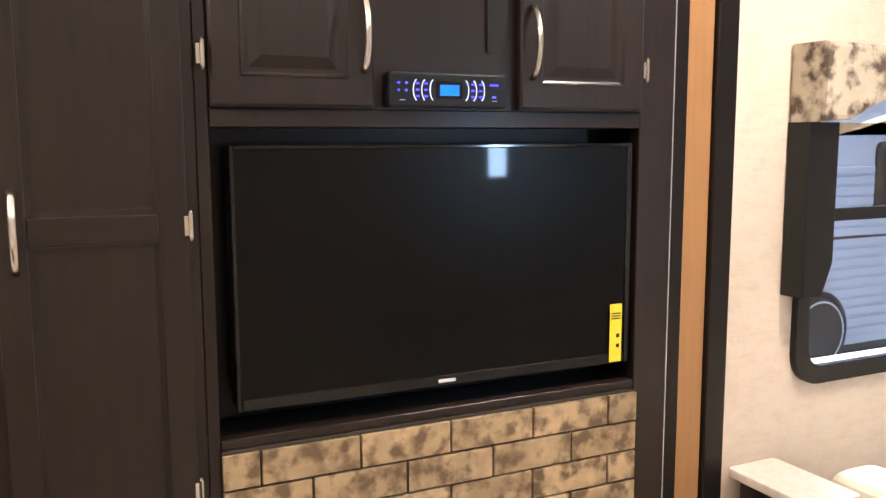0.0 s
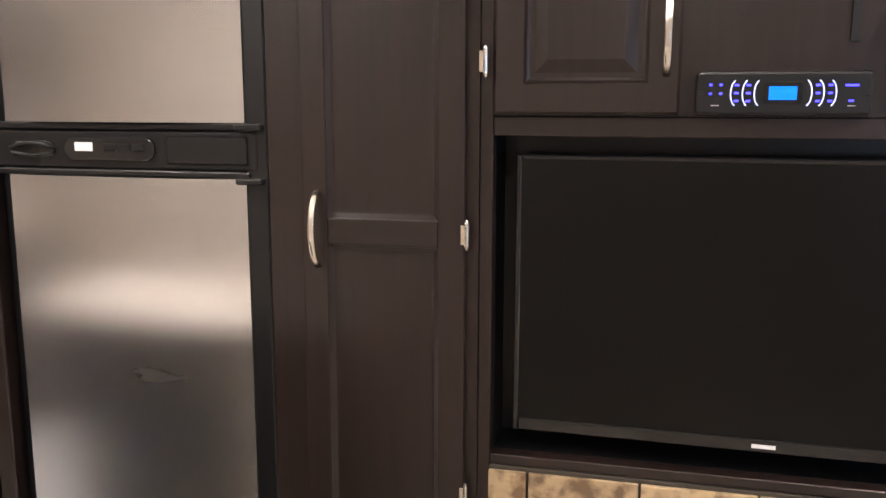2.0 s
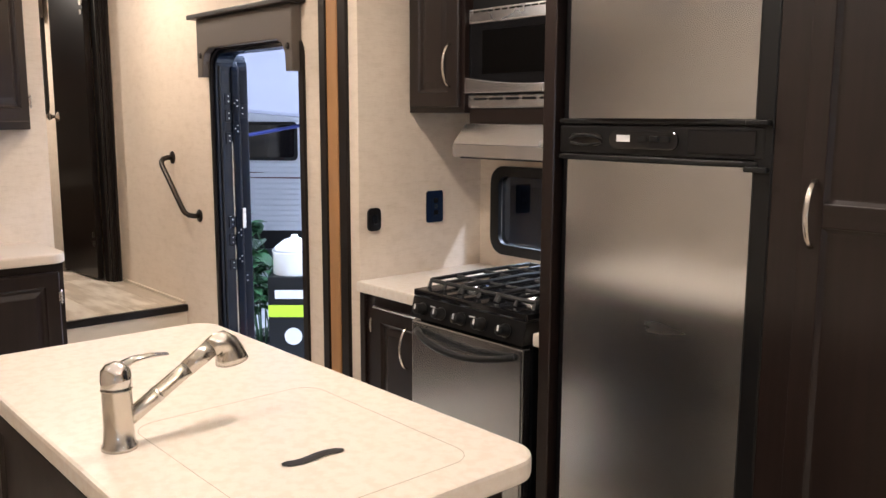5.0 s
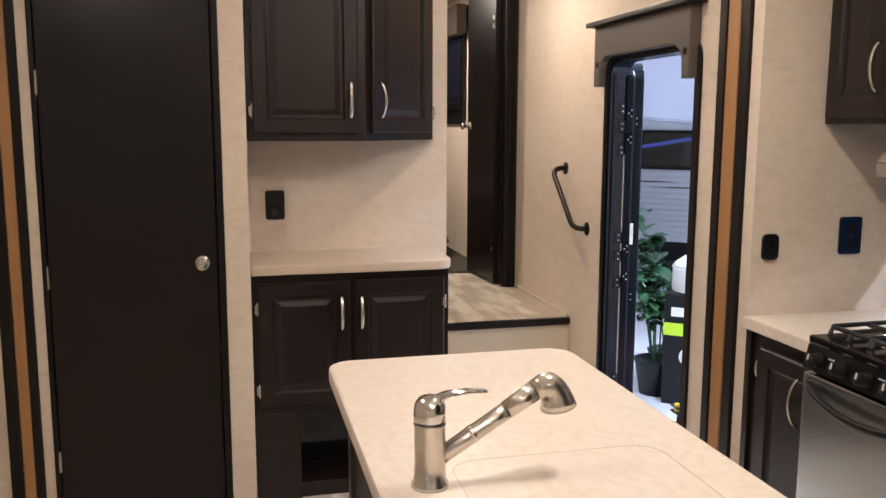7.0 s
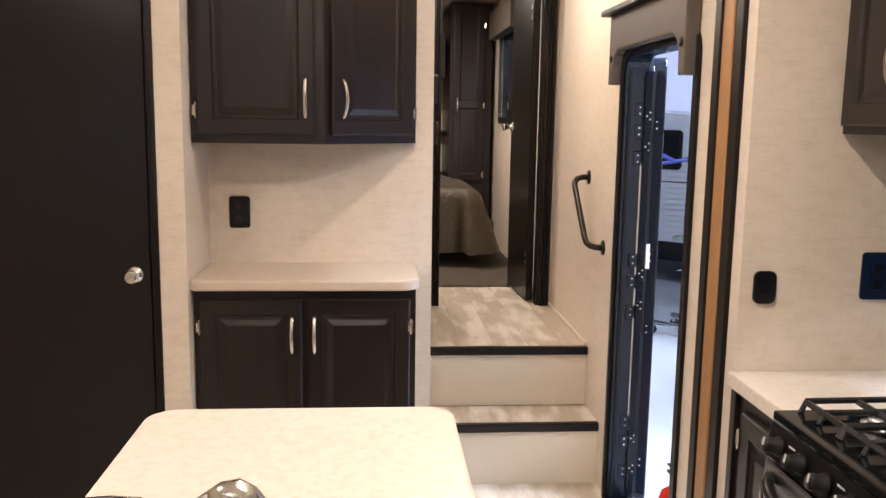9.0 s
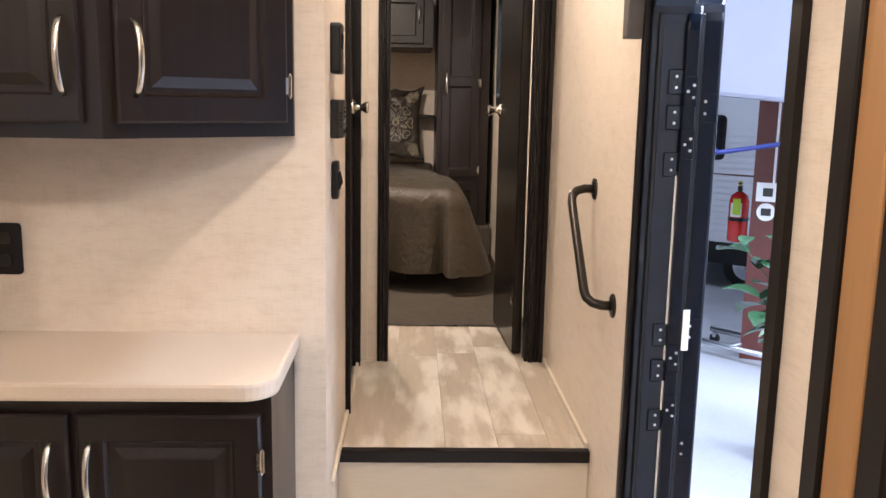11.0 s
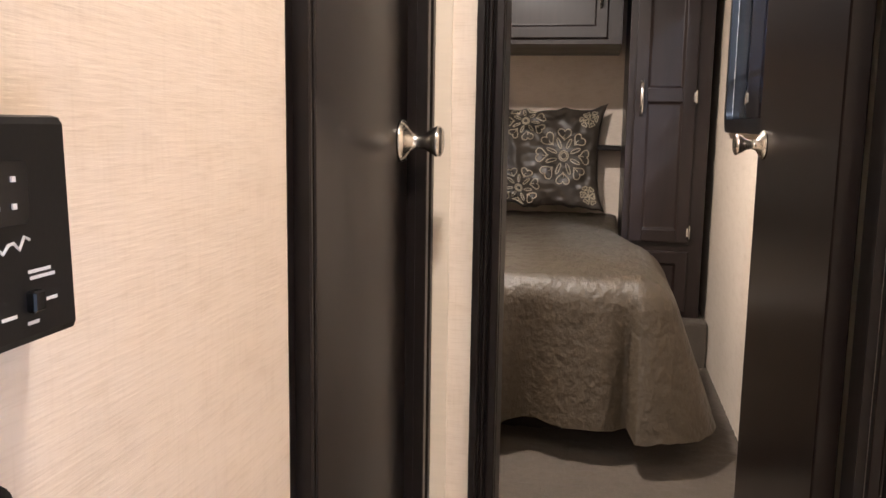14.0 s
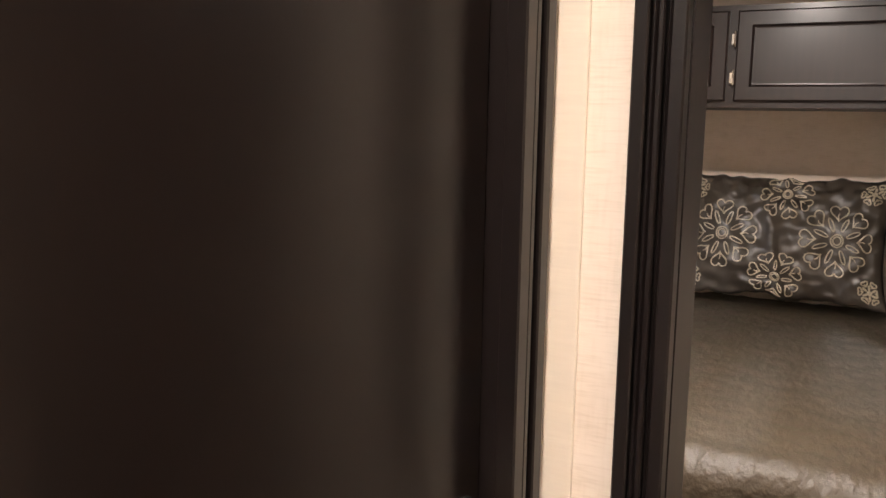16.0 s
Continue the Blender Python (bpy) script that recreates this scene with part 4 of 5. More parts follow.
part("pull_grip", tube([(0.045, -0.008, 1.419), (0.07, -0.012, 1.428), (0.10, -0.013, 1.43), (0.13, -0.012, 1.426), (0.15, -0.008, 1.418)], 0.004, 8), BLACK, fr, "", True)
part("pull_grip", tube([(0.048, -0.008, 1.41), (0.098, -0.012, 1.404), (0.148, -0.008, 1.41)], 0.003, 8), BLACK, fr, "", True)
part("hinge_cap", boxes((0.40, 0.57, -0.009, -0.006, 1.392, 1.446), bevel=0.002), GLOSSBLACK, fr)
part("display_bezel", prism(round_rect(0.175, 0.375, 1.397, 1.443, 0.02), -0.012, "y", 0.003), GLOSSBLACK, fr)
part("display", boxes((0.20, 0.24, -0.0135, -0.012, 1.415, 1.432)), PALEINK, fr, "pale display window")
for i in range(3):
    part("button", boxes((0.265 + 0.032 * i, 0.29 + 0.032 * i, -0.0135, -0.012, 1.416, 1.430), bevel=0.001), BLACK, fr)
part("side_strip", boxes((0.564, 0.608, -0.004, 0.019, 0.06, 2.02), bevel=0.003), BLACK, fr, "black door edge strip")
for z in (1.36, 1.462):
    part("hinge_pin", boxes((0.55, 0.605, -0.024, -0.004, z - 0.004, z + 0.008), bevel=0.003), BLACK, fr)

pc = thing("pantry_cabinet", pose(-0.06, 1.67, 0), "tall dark pantry cabinet with one panelled door", "cabinet")
part("carcass", boxes((0.0, 0.405, 0.0, 0.69, 0.0, 2.09)), ESPRESSO, pc)
two_panel_door(pc, 0.074, 0.383, 0.10, 2.05, 1.25, 1.30, (0.104, 1.278), 0.388, hinge_z=(0.78, 1.277, 1.85))

# ---- television wall ----
tc = thing("television_cabinet", pose(0.345, 1.67, 0), "dark built-in television cabinet with a niche", "cabinet")
part("face_frame", boxes((0.001, 0.025, 0.0, 0.03, 0.0, 2.09), (0.99, 1.086, 0.0, 0.03, 0.0, 2.09), (0.0255, 0.9895, 0.0, 0.03, 1.452, 1.487), (0.0255, 0.9895, 0.0, 0.03, 0.842, 0.862), bevel=0.002), ESPRESSO, tc)
part("upper_box", boxes((0.0255, 0.9895, 0.004, 0.60, 1.4875, 2.09)), ESPRESSO, tc)
for r in ((0.0255, 0.9895, 0.13, 0.15, 0.8635, 1.4515), (0.001, 0.025, 0.0305, 0.13, 0.8, 1.5), (0.99, 1.01, 0.0305, 0.13, 0.8, 1.5), (0.0255, 0.9895, 0.0305, 0.13, 0.8445, 0.8615), (0.0255, 0.9895, 0.0305, 0.13, 1.4525, 1.47)):
    part("niche_lining", boxes(r), BLACK, tc, "black niche lining")
cabinet_door(tc, 0.027, 0.338, 1.490, 2.05, (0.315, 1.630), 0.014, hinge_z=(1.58, 1.98))
cabinet_door(tc, 0.664, 0.982, 1.490, 2.05, (0.690, 1.628), 0.990, hinge_z=(1.58, 1.98))
part("end_stile", boxes((1.0865, 1.112, 0.02, 0.20, 0.0, 2.09)), TRIM_DARK, tc, "dark end stile")
part("bead", boxes((1.086, 1.0875, -0.001, 0.0005, 0.3, 2.09)), PALEINK, tc, "pale bead")
part("speaker_slot", boxes((0.594, 0.608, -0.002, 0.003, 1.606, 1.85)), BLACK, tc, "dark slot")

so = thing("stereo_receiver", pose(0.840, 1.67, 1.5255), "black stereo receiver with blue lit keys", "stereo")
part("faceplate", prism(round_rect(-0.132, 0.132, -0.0345, 0.0345, 0.008), -0.026, "y", 0.005), BLACK, so)
part("display_bezel", prism(round_rect(-0.029, 0.029, -0.017, 0.017, 0.005), -0.0268, "y"), GLOSSBLACK, so)
part("display", boxes((-0.021, 0.021, -0.0278, -0.0268, -0.0105, 0.0105)), LCD, so, "lit blue display")
for sgn in (-1, 1):
    for cx in (0.041, 0.059, 0.077):
        arc = [(sgn * (cx - 0.008 + 0.010 * math.cos(a)), -0.0266, 0.021 * math.sin(a)) for a in [radians(-72 + 14.4 * i) for i in range(11)]]
        part("key_arc", tube(arc, 0.0012, 6, up=(0, 1, 0)), ARCLED, so, "pale lit key arc")
    for cx in (0.052, 0.070):
        for z in (-0.0125, 0.0, 0.0125):
            part("key", boxes((sgn * cx - 0.0035, sgn * cx + 0.0035, -0.0282, -0.026, z - 0.0018, z + 0.0018), bevel=0.0006), BLUELED, so, "blue lit key")
    for x, z, w2 in ((0.094, 0.013, 0.0025), (0.110, 0.013, 0.0025), (0.094, -0.001, 0.0025), (0.110, -0.001, 0.0025)) if sgn < 0 else ((0.101, 0.012, 0.010), (0.101, -0.012, 0.004)):
        part("key", boxes((sgn * x - w2, sgn * x + w2, -0.0282, -0.026, z - 0.0018, z + 0.0018), bevel=0.0006), BLUELED, so, "blue lit key")
    part("print_bar", boxes((sgn * 0.102 - 0.006, sgn * 0.102 + 0.006, -0.0266, -0.026, -0.0205, -0.0192)), PALEINK, so, "pale print")
    part("screw", lathe([(0.0, -0.028), (0.003, -0.028), (0.0035, -0.026)], 8, "y", None, (sgn * 0.124, 0, 0)), BLACK, so)

TV = pose(0.408, 1.700, 0.905, 0, 0, -1.0)
tv = thing("television", TV, "flat black television in the cabinet niche", "television")
part("housing", prism(round_rect(0, 0.916, 0, 0.514, 0.012), 0.05, "y", 0.004), BLACK, tv)
part("screen", boxes((0.010, 0.902, -0.002, 0.0, 0.024, 0.505)), SCREEN, tv, "dark glossy screen")
part("logo_plate", boxes((0.425, 0.465, -0.0075, -0.0055, 0.008, 0.015)), PALEINK, tv, "small pale plate")
part("bezel", boxes((0.0, 0.010, -0.006, 0.0, 0.0, 0.514), (0.902, 0.916, -0.006, 0.0, 0.0, 0.514), (0.010, 0.902, -0.006, 0.0, 0.505, 0.514), (0.010, 0.902, -0.006, 0.0, 0.0, 0.024), bevel=0.002), GLOSSBLACK, tv)
part("wall_mount", boxes((0.30, 0.58, 0.05, 0.085, 0.15, 0.36)), BLACK, tv)
en = thing("energy_label", TV @ pose(0.862, 0, 0.004), "yellow energy label stuck on the television", "label")
part("paper", boxes((0.0, 0.033, -0.0072, -0.0062, 0.0, 0.138)), YELLOW, en)
for i in range(3):
    part("print_bar", boxes((0.004, 0.029, -0.0078, -0.0072, 0.102 + 0.006 * i, 0.105 + 0.006 * i)), INK, en, "black print")
for z in (0.034, 0.058):
    part("print_block", boxes((0.018, 0.027, -0.0078, -0.0072, z, z + 0.009)), INK, en, "black print")

# brick-shaped tiles under the niche
bw = thing("tile_panel", pose(0.37, 1.668, 0), "brown marble brick tiles below the television niche", "tile wall", "", "structure")
part("grout_bed", boxes((0.0, 0.965, -0.004, 0.03, 0.10, 0.841)), GROUT, bw, "dark grout")
plinth = part("plinth", boxes((0.0, 0.965, -0.002, 0.03, 0.0, 0.0995)), ESPRESSO, bw)
tile_meshes = {}
rng = random.Random(3)
for row in range(10):
    z = 0.839 - 0.0715 * (row + 1)
    off = (0.075, 0.177)[row % 2]
    x = -0.203 + off
    while x < 0.965:
        a, b = max(x, 0.0), min(x + 0.198, 0.965)
        if b - a > 0.012:
            key = round(b - a, 3)
            if key not in tile_meshes:
                me = bpy.data.meshes.new("brick_tile")
                t = boxes((0, b - a, -0.012, 0.0, 0, 0.0672), bevel=0.002, seg=2)
                t.to_mesh(me)
                t.free()
                me.materials.append(TILE)
                tile_meshes[key] = me
            ob = new("brick_tile", tile_meshes[key])
            ob.parent = bw
            ob.location = (a, rng.uniform(-0.001, 0.001), z)
        x += 0.203


# ---- bedroom ----
cp = thing("carpet", pose(0, 0, 0), "taupe cut-pile carpet on the bedroom floor", "carpet", "", "structure")
bm = bmesh.new()
bmesh.ops.create_grid(bm, x_segments=180, y_segments=150, size=0.5)
for v in bm.verts:
    v.co = Vector((-7.12 + 2.59 * (v.co.x + 0.5), -0.75 + 2.495 * (v.co.y + 0.5), DECK + 0.006 + 0.006 * noise.noise((v.co.x * 90, v.co.y * 90, 0))))
part("pile", bm, CARPET, cp, "", True)

bed = thing("bed", pose(0, 0, DECK), "made bed with an olive taupe bedspread", "bed")
part("platform", boxes((-7.11, -5.42, -0.22, 1.20, 0.0, 0.24)), ESPRESSO, bed, "dark bed platform")
bm = bmesh.new()
# bedspread: a soft box whose skirt flares and folds
X0, X1, Y0, Y1, ZT = -7.10, -5.30, -0.26, 1.335, 0.535
nx, ny = 150, 140
def spread(u, v):
    """u, v run over the flat cloth; the margin hangs down at the foot and the sides."""
    drop = 0.475
    fx, fy0, fy1 = X1, Y0, Y1
    x = X0 + u
    y = Y0 - drop + v
    z = ZT
    ex = max(0.0, x - fx)
    ey = max(0.0, y - fy1) - max(0.0, fy0 - y)
    rx = min(x, fx)
    ry = min(max(y, fy0), fy1)
    fall = max(ex, abs(ey))
    r = 0.08
    if fall > 0:
        d = min(fall / r, 1.5708)
        out = r * math.sin(d)
        z -= r * (1 - math.cos(d)) + max(0, fall - r * 1.5708)
        lx, ly = ex / (math.hypot(ex, ey) or 1), ey / (math.hypot(ex, ey) or 1)
        below = ZT - z
        wave = 0.030 * below / 0.4 * math.sin(17 * (rx + ry * 1.3) + 2.0) + 0.012 * below / 0.4 * math.sin(41 * (rx - ry) + 1.0) + below * (0.42 if ex and abs(ey) > 0 else 0.10 if ex else 0.26)
        rx += lx * (out + wave)
        ry += ly * (out + wave)
        z = max(z, 0.02)
    if rx < -6.3:
        ry = min(ry, 1.375)
    elif ry > 0.6:
        ry += 0.075 * min(1.0, (rx + 6.3) / 0.35) * (ry - 0.6) / 0.735
    z += 0.007 * noise.noise((rx * 6, ry * 6, 1.0)) + 0.005 * noise.noise((rx * 17, ry * 23, 4.0)) + 0.006 * (0.25 - abs(noise.noise((rx * 9 + ry * 5, ry * 8, 9.0)))) + 0.0035 * noise.noise((rx * 34, ry * 30, 2.0)) + 0.004 * (0.22 - abs(noise.noise((rx * 20 - ry * 9, ry * 21, 5.0))))
    return rx, ry, z
W, H = X1 - X0 + 0.475, Y1 - Y0 + 0.95
grid = [[bm.verts.new(spread(W * i / nx, H * j / ny)) for j in range(ny + 1)] for i in range(nx + 1)]
for i in range(nx):
    for j in range(ny):
        bm.faces.new((grid[i][j], grid[i + 1][j], grid[i + 1][j + 1], grid[i][j + 1]))
part("bedspread", bm, SPREAD, bed, "olive taupe quilted bedspread", True)
part("mattress", boxes((-7.11, -5.36, -0.20, 1.23, 0.241, 0.50), bevel=0.05, seg=3), CUSHION, bed)


def pillow(m, w=0.82, h=0.52, label=""):
    p = thing("pillow", m, label, "pillow", "pillows on the bed")
    bm = bmesh.new()
    n = 64
    def place(s, t, side):
        """s, t in -1..1; a cushion with drawn-in edges and pointed corners."""
        e = max(0.0, (1 - s * s)) ** 0.55 * max(0.0, (1 - t * t)) ** 0.55
        pull = 1 - 0.10 * (1 - abs(s) ** 3) * abs(t) ** 2
        pull2 = 1 - 0.10 * (1 - abs(t) ** 3) * abs(s) ** 2
        wr = 0.016 * noise.noise((s * 3.0 + side, t * 3.5, 2.0)) + 0.014 * noise.noise((s * 8 + t * 3, t * 5 - s * 4, 7.0 + side)) + 0.007 * (0.2 - abs(noise.noise((s * 7 - t * 2, t * 6 + s * 3, 3.0)))) - 0.024 * math.exp(-((s + 0.06 + 0.12 * t) / 0.045) ** 2)
        return Vector((w / 2 * s * pull2, side * (0.085 * e + wr * min(1, e * 3)), h / 2 * t * pull + (0.020 * noise.noise((s * 3.2, t * 2, 0)) + 0.012 * noise.noise((s * 9, t, 4.0)) + 0.012 * max(0.0, abs(s) - 0.8) / 0.2 * (t > 0)) * t * t))
    for side in (-1, 1):
        g = [[bm.verts.new(place(-1 + 2 * i / n, -1 + 2 * j / n, side)) for j in range(n + 1)] for i in range(n + 1)]
        for i in range(n):
            for j in range(n):
                bm.faces.new((g[i][j], g[i + 1][j], g[i + 1][j + 1], g[i][j + 1]))
    bmesh.ops.remove_doubles(bm, verts=bm.verts, dist=0.0008)
    bmesh.ops.recalc_face_normals(bm, faces=bm.faces)
    part("cover", bm, PILLOWCLOTH, p, "", True)
    # embroidered rosettes of looped petals and curls
    bm = bmesh.new()
    def on(sx, tz):
        q = place(max(-0.93, min(0.93, sx / (w / 2))), max(-0.93, min(0.93, tz / (h / 2))), -1)
        return q + Vector((0, -0.0012, 0))
    def stitch(cx, cz, r, petals, a0=0.0):
        def line(path, a, thick):
            ca, sa = math.cos(a), math.sin(a)
            tube([on(cx + r * (u * ca - v * sa), cz + r * (u * sa + v * ca)) for u, v in path], thick, 5, up=(0, 1, 0), bm=bm, caps=False)
        wide = 6.0 / petals
        for k in range(petals):
            a = a0 + 2 * math.pi * k / petals
            # a heart whose lobes curl in at the rim, its point towards the middle
            heart = []
            for i in range(23):
                b = 2 * math.pi * (i + 0.25) / 22.5
                heart.append((0.80 + 0.0150 * (13 * math.cos(b) - 5 * math.cos(2 * b) - 2 * math.cos(3 * b) - math.cos(4 * b)), 0.0205 * wide * 16 * math.sin(b) ** 3))
            line(heart, a, 0.0030)
            line([(0.60, 0.0), (0.70, 0.03), (0.77, 0.0)], a, 0.0022)
            # a narrow leaf between two hearts
            leaf = [(0.27 + 0.40 * (1 - math.cos(b)) / 2, 0.055 * math.sin(b)) for b in [2 * math.pi * i / 12 for i in range(13)]]
            line(leaf, a + math.pi / petals, 0.0026)
        for q in (0.17, 0.11):
            line([(q * math.cos(2 * math.pi * i / 16), q * math.sin(2 * math.pi * i / 16)) for i in range(17)], 0.0, 0.0030)
    stitch(0.215, -0.005, 0.140, 8)
    stitch(-0.215, -0.005, 0.140, 8)
    stitch(0.02, 0.165, 0.10, 7, 0.4)
    stitch(0.0, -0.165, 0.10, 7, 0.2)
    stitch(0.335, 0.19, 0.05, 6)
    stitch(0.35, -0.19, 0.045, 6)
    stitch(-0.34, -0.19, 0.05, 6)
    stitch(-0.34, 0.19, 0.05, 6)
    tagged(part("embroidery", bm, THREAD, p, "gold-grey embroidered rosettes"), kind="stuff")
    return p


pillow(pose(-6.95, 0.905, DECK + 0.815, -14, 0, 90), label="pewter satin pillow with gold-grey embroidered rosettes leaning at the bed head")
pillow(pose(-6.95, 0.05, DECK + 0.815, -14, 0, 90), label="pewter satin pillow with gold-grey embroidered rosettes leaning at the bed head")

wd = thing("wardrobe", pose(-6.35, 1.385, DECK, 0, 0, 90), "tall dark wardrobe beside the bed", "wardrobe")
part("carcass", boxes((0.0, 0.325, 0.0, 0.765, 0.19, TOP - DECK - 0.02)), ESPRESSO, wd)
two_panel_door(wd, 0.028, 0.265, 0.505, 1.84, 1.07, 1.125, (0.055, 1.085), 0.268, hinge_z=(0.547, 1.09, 1.7))
part("drawer_front", panel_door(0.24, 0.25, FLATPANEL), ESPRESSO, wd).location = (0.028, 0, 0.215)
part("carpeted_base", boxes((0.0, 0.355, -0.10, 0.765, 0.0, 0.1895), bevel=0.012, seg=2), CARPET, wd, "carpet-wrapped base")
wd2 = copy_thing(wd, pose(-6.35, -0.73, DECK, 0, 0, 90))
oc = thing("bed_overhead_cabinet", pose(-6.5, -0.36, 1.842, 0, 0, 90), "dark overhead cabinet across the bed head", "cabinet")
part("carcass", boxes((0.0, 1.715, 0.0, 0.618, 0.0, 0.345)), ESPRESSO, oc)
for x0, hx, gx in ((0.06, 0.058, 0.565), (0.60, 0.0, 0.0), (1.13, 1.125, 1.625)):
    cabinet_door(oc, x0, x0 + 0.525 if x0 != 0.60 else 1.10, 0.022, 0.325, (gx, 0.20) if gx else None, hx if gx else None, profile=FLATPANEL, hlen=0.11, hinge_z=(0.10, 0.23))
ns = thing("night_shelf", pose(-7.118, 1.2, 1.385), "narrow dark shelf beside the pillow", "shelf")
part("board", boxes((0.0, 0.16, 0.02, 0.184, 0.0, 0.022), bevel=0.003), TRIM_DARK, ns)

w = thing("bedroom_window", pose(0, WY, 0), "black-framed rounded window in the bedroom", "window", "", "structure")
part("window_frame", ring_prism(round_rect(-6.04, -5.16, 1.485, 2.16, 0.06), round_rect(-6.0, -5.2, 1.53, 2.12, 0.03), -0.022), BLACK, w)
part("pane", boxes((-6.0, -5.2, 0.0005, 0.006, 1.53, 2.12)), SMOKED, w, "smoked glass pane").visible_shadow = False
part("mullion", boxes((-5.999, -5.201, 0.002, 0.018, 1.66, 1.68)), BLACK, w)
v = thing("bedroom_valance", pose(-6.10, WY - 0.024, 2.10), "dark padded valance over the bedroom window", "valance")
part("board", boxes((0.0, 1.01, -0.07, 0.0, 0.0, 0.20), bevel=0.008, seg=2), VALANCE, v)

structure("corner_batten", boxes((-4.0298, -4.026, 1.0315, 1.068, DECK, TOP), bevel=0.001), RISER, "pale batten in the passage corner")

# ---- controls on the passage wall ----
ap = thing("tank_monitor_panel", pose(-3.063, 1.03, 1.455, 0, 0, 180) @ Matrix.Scale(0.9, 4), "black control box with pale print on the passage wall", "control panel")
bm = prism([(-0.078, 0.0), (-0.078, 0.022), (-0.042, 0.033), (0.056, 0.033), (0.066, 0.026), (0.068, 0.0)], 0.104, "z", 0.004)
for v in bm.verts:
    v.co.y = -v.co.y
    v.co.z -= 0.050
    low = max(0.0, -v.co.z - 0.020) / 0.036
    if v.co.x > 0.03:
        v.co.x -= 0.006 * low + 0.010 * max(0.0, v.co.z - 0.03) / 0.026
bmesh.ops.recalc_face_normals(bm, faces=bm.faces)
part("case", bm, BLACK, ap, "", False)
part("label_window", prism(round_rect(-0.024, 0.020, 0.006, 0.034, 0.003), -0.0012, "y"), GLOSSBLACK, ap).location = (0, -0.0330, 0)
for i in range(3):
    for j in range(2):
        part("indicator", boxes((-0.014 + 0.011 * i, -0.0115 + 0.011 * i, -0.0352, -0.0340, 0.013 + 0.012 * j, 0.0155 + 0.012 * j)), PALEINK, ap, "pale indicator dot")
script = [(-0.034 + 0.0036 * i, -0.0330, -0.007 + 0.0030 * math.sin(i * 2.3) * (1.0 if i % 3 else 0.4) + 0.00035 * i) for i in range(16)]
part("script_mark", tube(script, 0.0009, 5, up=(0, 1, 0)), PALEINK, ap, "pale script mark")
for x, z, w in ((-0.026, -0.0195, 0.009), (-0.028, -0.0225, 0.010), (0.026, -0.0165, 0.008), (0.028, -0.0195, 0.009), (-0.030, -0.042, 0.007), (0.004, -0.035, 0.005), (0.020, -0.040, 0.004), (0.034, -0.031, 0.004)):
    part("print_bar", boxes((x - w, x + w, -0.0332, -0.0312, z - 0.0008, z + 0.0008)), PALEINK, ap, "pale print")
for x, z in ((-0.030, -0.033), (0.020, -0.030)):
    part("slide_switch", boxes((x - 0.004, x + 0.004, -0.0375, -0.031, z - 0.005, z + 0.005), bevel=0.001), GLOSSBLACK, ap, "small slide switch")
for i in range(5):
    part("vent", boxes((-0.070, -0.053, -0.0300, -0.022, 0.016 - 0.009 * i, 0.0195 - 0.009 * i)), GLOSSBLACK, ap, "dark vent slot")
sw = thing("light_switch", pose(-3.047, 1.03, 1.305, 0, 0, 180), "black rounded rocker switch on the passage wall", "switch")
part("plate", prism(round_rect(-0.036, 0.036, -0.047, 0.047, 0.016), -0.016, "y", 0.005), BLACK, sw)
part("rocker", prism([(-0.0161, -0.022), (-0.0161, 0.022), (-0.019, 0.02), (-0.025, -0.008), (-0.019, -0.022)], 0.024, "x", 0.002), GLOSSBLACK, sw).location = (0.001, 0, 0)
part("rocker", prism([(-0.0161, -0.022), (-0.0161, 0.022), (-0.0175, 0.021), (-0.020, 0.0), (-0.0215, -0.02), (-0.020, -0.022)], 0.024, "x", 0.002), GLOSSBLACK, sw).location = (-0.026, 0, 0)
th = thing("thermostat", pose(-3.045, 1.03, 1.625, 0, 0, 180), "small black thermostat on the passage wall", "thermostat")
part("case", prism(round_rect(-0.05, 0.05, -0.06, 0.06, 0.01), -0.025, "y", 0.004), BLACK, th)
part("display", boxes((-0.03, 0.03, -0.0265, -0.025, 0.0, 0.035)), GLOSSBLACK, th)

# ---- ceiling lamps, assumed and out of view ----
for x, y, z, wt in CEILING_LAMPS:
    cl = thing("ceiling_lamp", pose(x, y, z), "round white surface-mounted ceiling lamp", "lamp", "ceiling lamps")
    part("ring", ring_prism([(0.085 * math.cos(2 * math.pi * i / 32), 0.085 * math.sin(2 * math.pi * i / 32)) for i in range(32)], [(0.065 * math.cos(2 * math.pi * i / 32), 0.065 * math.sin(2 * math.pi * i / 32)) for i in range(32)], -0.025, "z"), WHITE, cl)
    part("diffuser", lathe([(0.0, -0.018), (0.064, -0.016), (0.064, 0.0)], 28), DIFFUSER, cl, "glowing diffuser", True)

# ---- sofa corner and window beside the television ----
w = thing("living_window", pose(0, WY, 0), "black-framed rounded window beside the television", "window", "", "structure")
part("window_frame", ring_prism(round_rect(1.925, 2.895, 0.75, 1.665, 0.09), round_rect(1.97, 2.85, 0.80, 1.62, 0.06), -0.022), BLACK, w)
part("pane", boxes((1.97, 2.85, 0.02, 0.026, 0.80, 1.62)), GLASS, w, "clear glass pane").visible_shadow = False
part("mullion", boxes((1.971, 2.849, 0.002, 0.018, 1.20, 1.235)), BLACK, w)
v = thing("window_valance", pose(1.875, WY - 0.003, 0), "floral valance with a dark side board", "valance")
